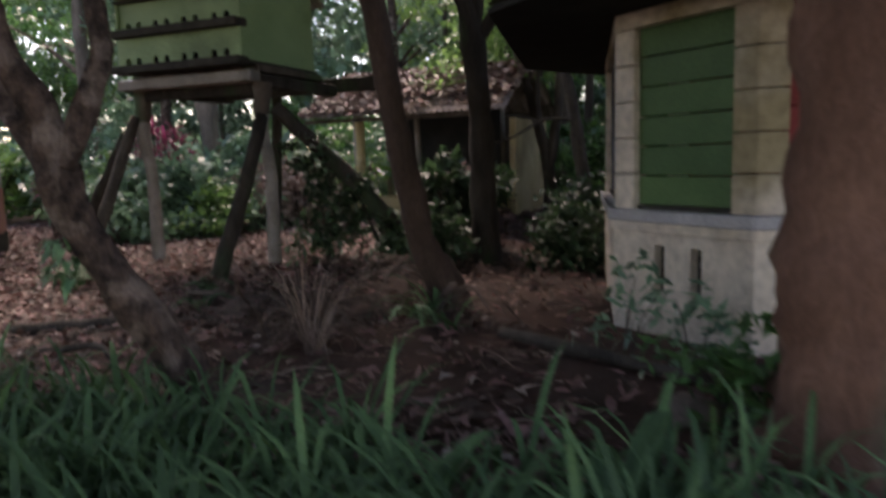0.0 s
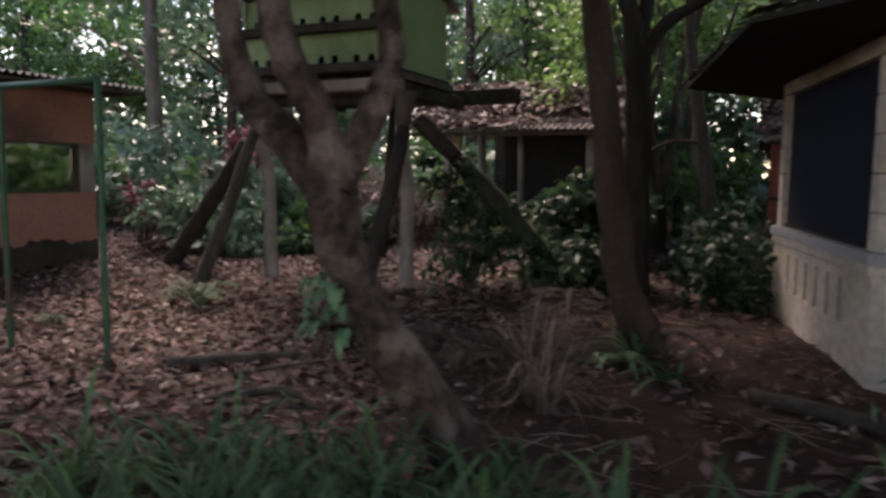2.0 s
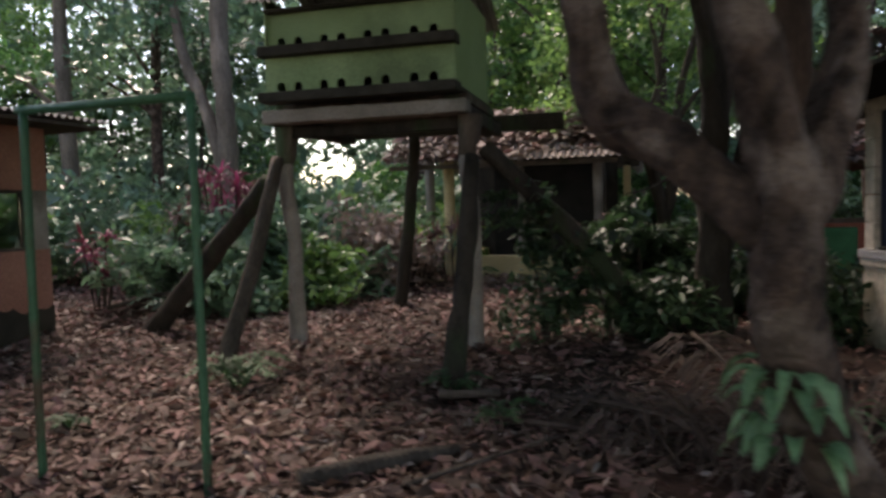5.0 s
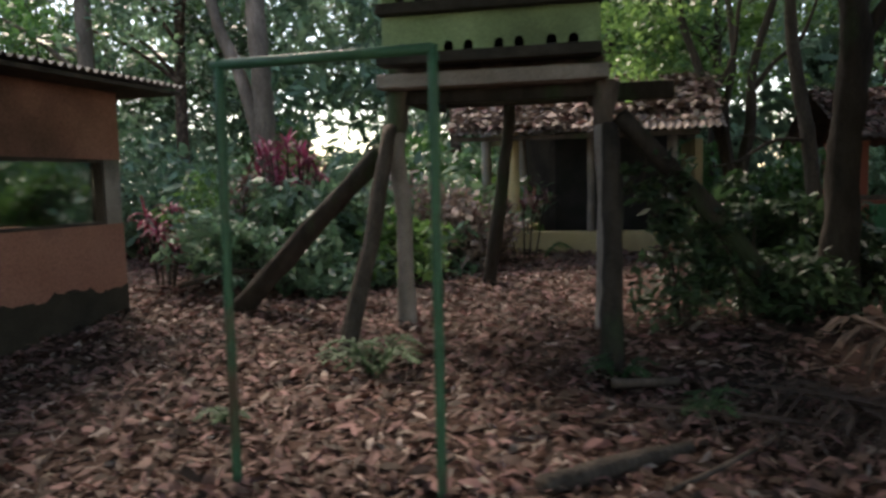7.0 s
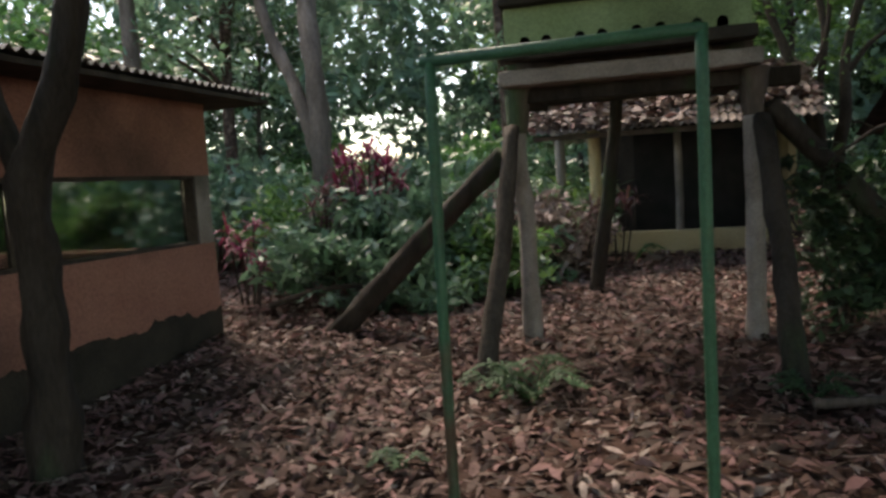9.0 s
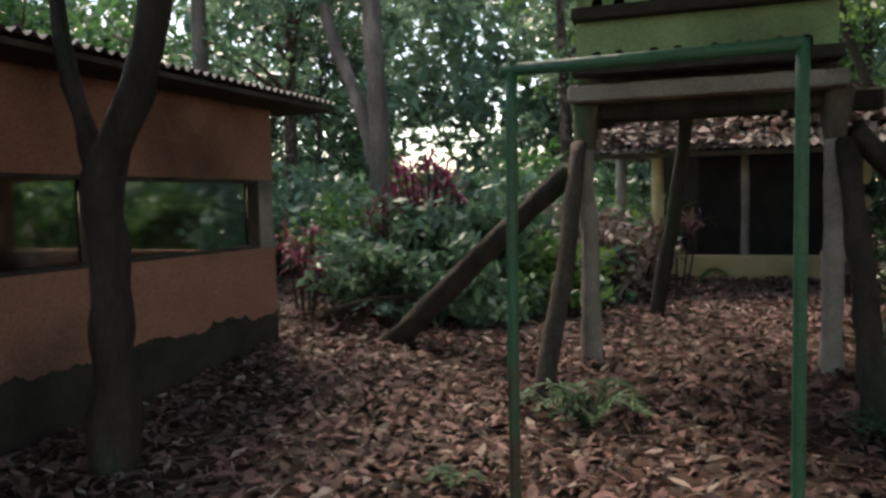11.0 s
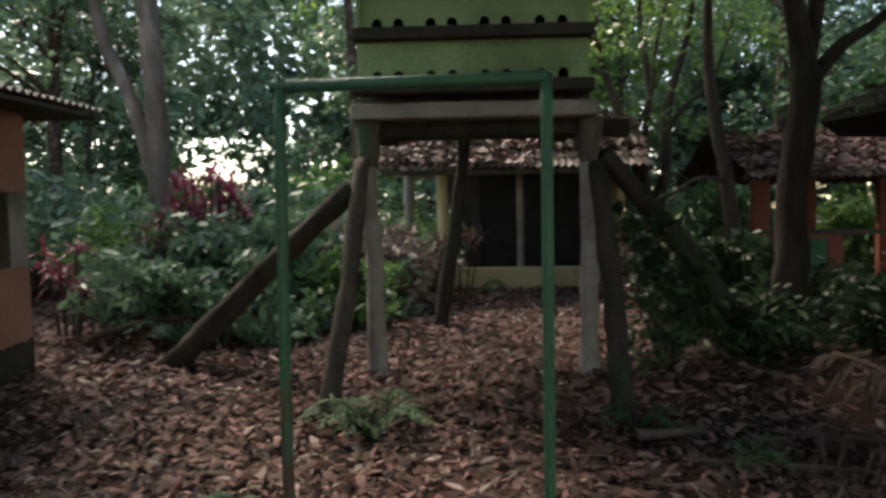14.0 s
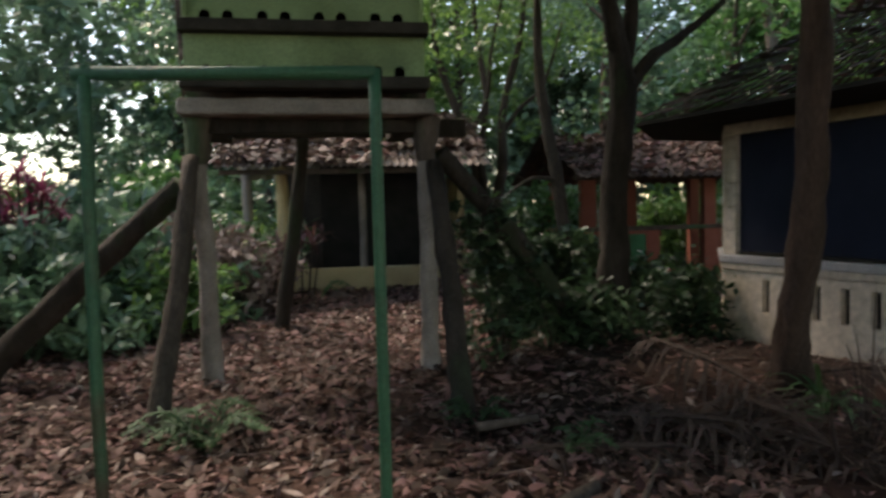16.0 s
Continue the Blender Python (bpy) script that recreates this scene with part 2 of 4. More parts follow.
def spline(pts, radii, n=6):
    """Smooth points and radii between the given ones."""
    P = [Vector(p) for p in pts]
    out, rad = [], []
    for i in range(len(P) - 1):
        p0, p1, p2, p3 = P[max(i - 1, 0)], P[i], P[i + 1], P[min(i + 2, len(P) - 1)]
        for k in range(n):
            t = k / n
            out.append(0.5 * (2 * p1 + (p2 - p0) * t + (2 * p0 - 5 * p1 + 4 * p2 - p3) * t * t + (3 * p1 - p0 - 3 * p2 + p3) * t ** 3))
            rad.append(radii[i] * (1 - t) + radii[i + 1] * t)
    return out + [P[-1]], rad + [radii[-1]]


def limb(bm, pts, radii, lump=0.25, seed=0.0, sides=12, n=6):
    p, r = spline(pts, radii, n)
    tube(bm, p, r, sides, lump, seed)


def leaf_mesh(name, places, sizes, rng, flat=0.0, aspect=0.42, fine=False):
    """Many small folded leaves of two faces, or four for fine ones, at places (n, 3)."""
    n = len(places)
    yaw, tilt, roll = rng.uniform(0, 2 * np.pi, n), rng.normal(-0.35, 0.55, n) * (1 - flat), rng.normal(0, 0.7, n) * (1 - flat) + rng.normal(0, 0.18, n) * flat
    tilt = tilt + rng.normal(0, 0.16, n) * flat
    f = np.stack([np.cos(yaw) * np.cos(tilt), np.sin(yaw) * np.cos(tilt), np.sin(tilt)], 1)
    s = np.stack([-np.sin(yaw), np.cos(yaw), np.zeros(n)], 1)
    u = np.cross(f, s)
    s2 = s * np.cos(roll)[:, None] + u * np.sin(roll)[:, None]
    u2 = np.cross(f, s2)
    L, W = sizes[:, None], sizes[:, None] * aspect * rng.uniform(0.75, 1.25, n)[:, None]
    curl = rng.uniform(0.02, 0.22, n)[:, None] * L
    v = np.stack([places - f * L * 0.5, places - s2 * W * 0.5 + u2 * curl * 0.8 - f * L * 0.05, places + f * L * 0.0, places + s2 * W * 0.5 + u2 * curl * 0.8 - f * L * 0.05, places + f * L * 0.5 + u2 * curl], 1).reshape(-1, 3)
    i0 = np.arange(n)[:, None] * 5
    faces = np.concatenate([i0 + np.array([[0, 2, 1]]), i0 + np.array([[0, 3, 2]]), i0 + np.array([[1, 2, 4]]), i0 + np.array([[2, 3, 4]])], 0)
    if fine:
        edge = [(-0.5, 0, 0), (-0.2, -0.42, 0.5), (0.18, -0.5, 0.9), (0.5, 0.0, 0.6), (0.18, 0.5, 0.9), (-0.2, 0.42, 0.5)]
        lift = [rng.uniform(0.3, 2.6, n)[:, None] for _ in edge]
        slim = rng.uniform(0.45, 1.15, n)[:, None]
        v = np.stack([places + f * L * (a + 0.08 * (k % 2)) + s2 * W * b * slim + u2 * curl * c * lift[k] for k, (a, b, c) in enumerate(edge)], 1).reshape(-1, 3)
        i0 = np.arange(n)[:, None] * 6
        faces = np.concatenate([i0 + np.array(q)[None] for q in ((0, 5, 1), (1, 5, 4), (1, 4, 2), (2, 4, 3))], 0)
    else:
        v = v.reshape(n, 5, 3)[:, [0, 1, 3, 4]].reshape(-1, 3)
        i0 = np.arange(n)[:, None] * 4
        faces = np.concatenate([i0 + np.array([[0, 3, 1]]), i0 + np.array([[0, 2, 3]])], 0)
    me = bpy.data.meshes.new(name)
    me.vertices.add(len(v)), me.loops.add(faces.size), me.polygons.add(len(faces))
    me.vertices.foreach_set("co", v.astype(np.float32).ravel())
    me.loops.foreach_set("vertex_index", faces.astype(np.int32).ravel())
    me.polygons.foreach_set("loop_start", np.arange(0, faces.size, 3, dtype=np.int32))
    me.update(calc_edges=True)
    return me


def clumps(rng, centres, radius, per, squash=0.7):
    """Leaf places gathered in loose clumps round the centres."""
    out = []
    for c in centres:
        p = rng.normal(0, 1, (per, 3))
        p /= np.linalg.norm(p, axis=1)[:, None]
        out.append(np.array(c) + p * (rng.uniform(0.25, 1, (per, 1)) ** 0.6) * radius * rng.uniform(0.6, 1.3) * np.array([1, 1, squash]))
    return np.concatenate(out)


def strap(bm, root, way, length, width, rise, droop, segs=5):
    """One arching strap leaf."""
    way = Vector((way[0], way[1], 0)).normalized()
    side = Vector((-way.y, way.x, 0))
    prev = None
    for k in range(segs + 1):
        t = k / segs
        p = Vector(root) + way * length * t * (1 - 0.25 * rise) + Vector((0, 0, length * (rise * t - droop * t * t)))
        w = width * (0.55 + 1.2 * t - 1.7 * t * t) if t < 1 else width * 0.04
        a, c, b = bm.verts.new(p - side * w * 0.5 + Vector((0, 0, w * 0.2))), bm.verts.new(p), bm.verts.new(p + side * w * 0.5 + Vector((0, 0, w * 0.2)))
        if prev:
            bm.faces.new((prev[0], prev[1], c, a)), bm.faces.new((prev[1], prev[2], b, c))
        prev = (a, c, b)


def frond(bm, pts, length, leaflets, width, droop=0.35, seed=1):
    """A palm or fern frond: a rib with two rows of leaflets."""
    r = random.Random(seed)
    p, rad = spline(pts, [0.012 * length + 0.003] * (len(pts) - 1) + [0.002], 6)
    tube(bm, p, rad, 5, 0)
    for k in range(leaflets):
        t = (k + 1) / (leaflets + 1)
        i = min(int(t * (len(p) - 1)), len(p) - 2)
        w = (p[i + 1] - p[i]).normalized()
        q = p[i].lerp(p[i + 1], t * (len(p) - 1) - i)
        sd = Vector((-w.y, w.x, 0)).normalized() if abs(w.z) < 0.98 else Vector((1, 0, 0))
        ln = length * 0.42 * math.sin(math.pi * (0.15 + 0.82 * t)) * r.uniform(0.75, 1.15)
        for s in (-1, 1):
            d = (sd * s + w * r.uniform(0.2, 1.1) + Vector((0, 0, r.uniform(-0.25, 0.3)))).normalized()
            up = Vector((0, 0, 1))
            e = d.cross(up).normalized() * width * 0.5
            m_, t_ = q + d * ln * 0.5 + up * 0.03 * ln, q + d * ln - up * droop * ln
            a, b = bm.verts.new(q - e * 0.4), bm.verts.new(q + e * 0.4)
            c, f = bm.verts.new(m_ - e), bm.verts.new(m_ + e)
            g = bm.verts.new(t_)
            bm.faces.new((a, b, f, c)), bm.faces.new((c, f, g))


def wavy(bm, o, du, dv, nu, nv, pitch, amp, step=0.0, rows=1):
    """A corrugated sheet from o, along du, up the slope dv, in overlapping rows."""
    du, dv = Vector(du), Vector(dv)
    nrm = du.cross(dv).normalized()
    lu = du.length
    for r in range(rows):
        grid = []
        for j in range(nv + 1):
            t = (r + j / nv * 1.08) / rows
            line = []
            for i in range(nu + 1):
                u = i / nu
                h = amp * math.sin(2 * math.pi * u * lu / pitch) + step * (1 - j / nv) + 0.012 * noise.noise((u * 9, t * 7, r * 2.3))
                line.append(bm.verts.new(Vector(o) + du * u + dv * min(t, 1.02) + nrm * h))
            grid.append(line)
        for a, b in zip(grid, grid[1:]):
            for i in range(nu):
                bm.faces.new((a[i], a[i + 1], b[i + 1], b[i]))


# ---------------------------------------------------------------- ground
def build_ground():
    xs = sorted(set([round(-9 + 0.2 * i, 3) for i in range(96)] + [-400, -150, -60, -30, -18, -12, 13, 18, 30, 60, 150, 400]))
    ys = sorted(set([round(-4 + 0.2 * i, 3) for i in range(96)] + [-400, -150, -60, -30, -16, -8, 18, 24, 40, 80, 180, 400]))
    bm = bmesh.new()
    grid = [[bm.verts.new((x, y, ground_z(x, y))) for x in xs] for y in ys]
    for a, b in zip(grid, grid[1:]):
        for i in range(len(xs) - 1):
            bm.faces.new((a[i], a[i + 1], b[i + 1], b[i]))
    ob = from_bm("ground", bm, SOIL, smooth=True)
    tagged(ob, "dark brown forest soil under fallen leaves", "ground", kind="structure")


build_ground()

# ---------------------------------------------------------------- chamfered kiosk house with coloured shutters
HA, HE = Vector((4.754, 7.661, 0)), Vector((0.2, -0.98, 0)).normalized()
HN = Vector((0.98, 0.2, 0)).normalized()


def hp(s, r, z=0.0):
    return HA + HE * s + HN * r + Vector((0, 0, z))


KIOSK = [(0, 0), (2.9, 0), (3.85, 0.86), (3.85, 3.6), (2.9, 4.46), (0, 4.46), (-0.95, 3.6), (-0.95, 0.86)]


def slotted_wall(bm, p, q, slots, z0=-0.3, z1=0.84, thick=0.08):
    d = (q - p).normalized()
    L = (q - p).length
    obox(bm, p, d, 0, L, 0, thick, z0, 0.33)
    obox(bm, p, d, 0, L, 0, thick, 0.69, z1)
    edges = [0] + [e for s in slots for e in (s - 0.05, s + 0.05)] + [L]
    for a, b in zip(edges[::2], edges[1::2]):
        obox(bm, p, d, a, b, 0, thick, 0.33, 0.69)


def build_kiosk():
    root = tagged(base("kiosk", 0, 0, 0), "whitewashed kiosk with blue, green and red shutters", "house")
    pts = [hp(*k) for k in KIOSK]
    colours = [BLUE, GREEN, RED, GREEN, BLUE, GREEN, RED, GREEN]
    bm = bmesh.new()
    ledge, ledge2 = bmesh.new(), bmesh.new()
    for i, p in enumerate(pts):
        q = pts[(i + 1) % 8]
        d, L = (q - p).normalized(), (q - p).length
        if i == 0:
            slots = [0.62 + 0.325 * k for k in range(6)]
        elif i % 2:
            slots = [L / 2 - 0.17, L / 2 + 0.17]
        else:
            slots = [0.5 + 0.325 * k for k in range(6)]
        slotted_wall(bm, p, q, slots)
        obox(ledge, p, d, -0.02, L + 0.02, -0.05, 0.16, 0.86, 0.95, 0.012)
        obox(ledge2, p, d, -0.01, L + 0.01, -0.03, 0.15, 0.785, 0.86, 0.01)
        block("frieze", WHITEWASH, p, d, 0, L, 0.004, 0.14, 2.325, 2.45, 0.004, root)
        # Added dark sheet close behind the slots, so that they look shaded.
        block("slot_shade_sheet", SHADE_BLACK, p, d, 0.05, L - 0.05, 0.085, 0.1, 0.05, 0.84, 0.0, root)
        # recessed roll-down shutter of wide slats
        col = 0.2 if i else 0.18
        n = 6 if i % 4 else 1
        for k in range(n):
            z = 0.985 + k * (2.33 - 0.985) / n
            block("slat" if n > 1 else "shutter_sheet", colours[i], p, d, col, L - col, 0.07, 0.1, z + 0.004, z + (2.33 - 0.985) / n - 0.004, 0.006, root)
        block("shutter_rail", DARK_LEDGE, p, d, col, L - col, 0.05, 0.12, 0.95, 0.983, 0.004, root)
        # corner columns of stacked blocks
        for u0, u1 in ((0.0, col), (L - col, L)):
            for k in range(5):
                z = 0.95 + k * 0.275
                block("block", WHITEWASH, p, d, u0 + 0.003, u1 - 0.003, 0.008, 0.15, z + 0.004, min(z + 0.271, 2.322), 0.01, root)
    from_bm("wall", bm, WHITEWASH, root)
    from_bm("ledge", ledge, LEDGE_GREY, root)
    from_bm("moulding", ledge2, WHITEWASH, root)
    # floor, ceiling and roof
    bm = bmesh.new()
    fl = [bm.verts.new(hp(s, r, 0.03)) for s, r in KIOSK]
    bm.faces.new(fl)
    from_bm("floor_slab", bm, CONCRETE, root)
    cx, cr = 1.45, 2.23
    eave = []
    # Overhang lengthened where s > 3 to cast more shade on the wall.
    for s, r in KIOSK:
        eave.append((s + (0.7 if s > 3 else 0.37) * (1 if s > cx else -1) + (0.55 if s > 3 else -0.55 if s < 0 else 0), r + (0.95 if r > cr else -0.95) * (1 if r < 0.5 or r > 4 else 0.4)))
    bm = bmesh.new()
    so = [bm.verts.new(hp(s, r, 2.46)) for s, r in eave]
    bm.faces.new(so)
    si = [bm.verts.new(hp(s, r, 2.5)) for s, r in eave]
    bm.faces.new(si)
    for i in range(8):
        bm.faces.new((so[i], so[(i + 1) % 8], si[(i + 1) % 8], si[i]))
    # Underside coloured near-black to paint the deep eave shade.
    from_bm("soffit", bm, SHADE_BLACK, root)
    bm = bmesh.new()
    for i in range(8):
        (s0, r0), (s1, r1) = eave[i], eave[(i + 1) % 8]
        e0, e1 = hp(s0, r0, 2.5), hp(s1, r1, 2.5)
        def top(s):
            return hp(min(max(s, 0.9), 2.0), cr, 4.2)
        rows, cols = 14, max(6, int((e1 - e0).length / 0.11))
        for j in range(rows):
            lo, hi = j / rows, min(1, (j + 1.15) / rows)
            nrm = Vector((0, 0, 1))
            for c in range(cols):
                q = []
                for t, cc, h in ((lo, c, 0.045), (lo, c + 1, 0.045), (hi, c + 1, 0.0), (hi, c, 0.0)):
                    a = e0.lerp(e1, cc / cols)
                    b = top(s0 + (s1 - s0) * cc / cols)
                    wob = 0.02 * noise.noise((a.x * 3 + j, a.y * 3, t * 9))
                    q.append(a.lerp(b, t) + nrm * (h + wob + (0.02 if (c + j) % 2 else 0)))
                bm.faces.new([bm.verts.new(x) for x in q])
    roof = from_bm("roof", bm, TILE, root)
    roof["kind"] = "stuff"
    return eave


EAVE = build_kiosk()


# ---------------------------------------------------------------- dovecote on four posts
def build_dovecote():
    root = tagged(base("dovecote", 0, 0, 0), "pale green two-storey pigeon house on concrete posts with log props", "dovecote")
    X0, X1, Y0, Y1 = -0.9, 0.93, 5.85, 7.35
    Z0, ZT, LEVELS = 2.63, 3.44, ((2.63, 3.06), (3.06, 3.42))
    holes = [X0 + (X1 - X0) * f for f in (0.075, 0.17, 0.315, 0.41, 0.555, 0.65, 0.8, 0.9)]
    r = 0.043
    for st, (z0, z1) in enumerate(LEVELS):
        bm = bmesh.new()
        cuts = [X0] + [(a + b) / 2 for a, b in zip(holes, holes[1:])] + [X1]
        for h, a, b in zip(holes, cuts, cuts[1:]):
            ring = [(a, z0), (h - r, z0), (h - r, z0 + 0.055)]
            ring += [(h - r * math.cos(t), z0 + 0.055 + r * math.sin(t)) for t in [math.pi * k / 8 for k in range(1, 8)]]
            ring += [(h + r, z0 + 0.055), (h + r, z0), (b, z0), (b, z1), (a, z1)]
            f = bm.faces.new([bm.verts.new((x, Y0 + (0.035 if st else 0), z)) for x, z in ring])
            ex = bmesh.ops.extrude_face_region(bm, geom=[f])
            bmesh.ops.translate(bm, verts=[v for v in ex["geom"] if isinstance(v, bmesh.types.BMVert)], vec=(0, 0.025, 0))
        from_bm("front_panel", bm, GREEN_PAINT, root)
        # Ledge thickness and near-black tone take in the shadow around it.
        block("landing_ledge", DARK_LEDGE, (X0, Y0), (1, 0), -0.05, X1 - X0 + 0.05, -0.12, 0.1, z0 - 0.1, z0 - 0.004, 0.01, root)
        # Nest floor and back coloured near-black to paint the shade behind the holes.
        block("nest_floor", SHADE_BLACK, (X0, Y0), (1, 0), 0.03, X1 - X0 - 0.03, 0.105, Y1 - Y0 - 0.03, z0 - 0.04, z0 - 0.006, 0.0, root)
        block("nest_back", SHADE_BLACK, (X0, Y0), (1, 0), 0.03, X1 - X0 - 0.03, 0.35, 0.37, z0, z1 - 0.06, 0.0, root)
    for x in (X0, X1):
        s = 1 if x == X1 else -1
        block("side_panel", GREEN_PAINT, (x, Y0), (0, 1), 0.0, Y1 - Y0, -0.0125 - s * 0.0125, 0.0125 - s * 0.0125, Z0 - 0.03, ZT + 0.1, 0.004, root)
    block("back_panel", GREEN_PAINT, (X0, Y1), (1, 0), 0, X1 - X0, 0, 0.025, Z0 - 0.03, ZT + 0.1, 0.004, root)
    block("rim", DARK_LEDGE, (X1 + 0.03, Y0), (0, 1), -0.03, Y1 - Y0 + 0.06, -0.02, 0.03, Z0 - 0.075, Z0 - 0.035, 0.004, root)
    bm = bmesh.new()
    zt = ZT
    wavy(bm, (X0 - 0.14, Y0 - 0.2, zt), (X1 - X0 + 0.28, 0, 0), (0, 1.0, 0.5), 150, 2, 0.075, 0.014)
    wavy(bm, (X1 + 0.14, Y1 + 0.2, zt), (-(X1 - X0) - 0.28, 0, 0), (0, -0.95, 0.5), 150, 2, 0.075, 0.014)
    from_bm("roof_sheet", bm, SHEET, root, True)
    # Dark strip that paints the shade below the roof edge.
    block("painted_top_shade", DARK_LEDGE, (X0, Y0), (1, 0), 0, X1 - X0, -0.06, 0.08, zt - 0.06, zt - 0.03, 0.004, root)
    # concrete slab edge and beams
    bm = bmesh.new()
    obox(bm, (-1.0, 5.87), (1, 0), 0, 2.04, 0, 0.2, 2.345, 2.475, 0.02)
    bmesh.ops.subdivide_edges(bm, edges=[e for e in bm.edges if e.calc_length() > 1], cuts=24)
    for v in bm.verts:
        v.co += Vector((0, 0.012 * noise.noise(v.co * 7), 0.012 * noise.noise(v.co * 9 + Vector((3, 0, 0)))))
    from_bm("slab_beam", bm, CONCRETE, root)
    for x in (-0.98, 0.82):
        block("cross_beam", BLACK_WOOD, (x, 6.08), (0, 1), 0, 1.745, -0.2, 0.0, 2.3, 2.45, 0.015, root)
    block("floor_board", OLD_WOOD, (-0.95, 6.08), (1, 0), 0, 1.95, 0.0, 1.4, 2.48, 2.56, 0.01, root)
    block("front_joist", BLACK_WOOD, (-0.9, 6.1), (1, 0), 0, 1.85, 0.0, 0.1, 2.22, 2.335, 0.01, root)
    block("long_beam", BLACK_WOOD, (-0.95, 7.83), (1, 0), 0, 2.68, 0.0, 0.15, 2.36, 2.55, 0.015, root)
    # posts: slim crooked concrete with a short dark timber head under the beam
    for k, (xt, yt, xb, yb) in enumerate(((-0.9, 6.15, -0.86, 6.2), (0.99, 6.12, 1.0, 6.2))):
        bm = bmesh.new()
        g = ground_z(xb, yb) - 0.1
        limb(bm, [(xb, yb, g), (xb, yb, g + 0.5), ((xb + xt) / 2 + 0.015, yb, 1.3), (xt, yt, 1.7), (xt, yt, 1.97)], [0.1, 0.082, 0.075, 0.08, 0.085], 0.18, k * 3.3, 10)
        from_bm("post", bm, CONCRETE, root, True)
        bm = bmesh.new()
        limb(bm, [(xt, yt, 1.93), (xt + 0.01, yt, 2.15), (xt + 0.02, yt, 2.35)], [0.078, 0.095, 0.125], 0.25, 9 + k, 10)
        from_bm("post_head", bm, OLD_WOOD, root, True)
    # log props
    props = [((-0.93, 6.05, 2.02), (-1.12, 5.14, -0.05), 0.075, CONCRETE), ((-1.0, 5.98, 1.8), (-2.93, 6.6, 0.1), 0.105, BARK_DARK),
             ((1.04, 6.05, 1.95), (1.06, 4.98, -0.05), 0.085, BARK_DARK), ((1.12, 6.2, 2.05), (2.85, 6.85, 0.1), 0.1, BARK_DARK),
             ((-0.06, 7.9, 2.36), (-0.39, 8.1, 0.05), 0.08, BARK_DARK)]
    for k, (a, b, rad, m) in enumerate(props):
        a, b = Vector(a), Vector(b)
        bm = bmesh.new()
        mid = a.lerp(b, 0.45) + Vector((0.02, 0.015, 0.03))
        limb(bm, [b, a.lerp(b, 0.75), mid, a], [rad * 1.1, rad * 1.05, rad, rad * 0.85], 0.3, 7 + k, 10)
        from_bm("prop", bm, BARK_DARK if k == 0 else BLACK_WOOD, root, True)


build_dovecote()


# ---------------------------------------------------------------- green pipe frame
def build_frame():
    root = tagged(base("pipe_frame", 0, 0, 0), "green painted steel pipe frame standing in the leaves", "frame")
    for x, lean in ((-0.79, -0.01), (0.26, 0.0)):
        bm = bmesh.new()
        limb(bm, [(x + lean, 2.806, -0.25), (x + lean, 2.806, 1.0), (x, 2.808, 2.115)], [0.024, 0.024, 0.024], 0.03, x, 14, 4)
        from_bm("upright", bm, PIPE, root, True)
    bm = bmesh.new()
    tube(bm, [(-0.83, 2.808, 2.085), (-0.2, 2.808, 2.092), (0.262, 2.808, 2.1)], [0.026] * 3, 14)
    from_bm("crossbar", bm, PIPE, root, True)


build_frame()


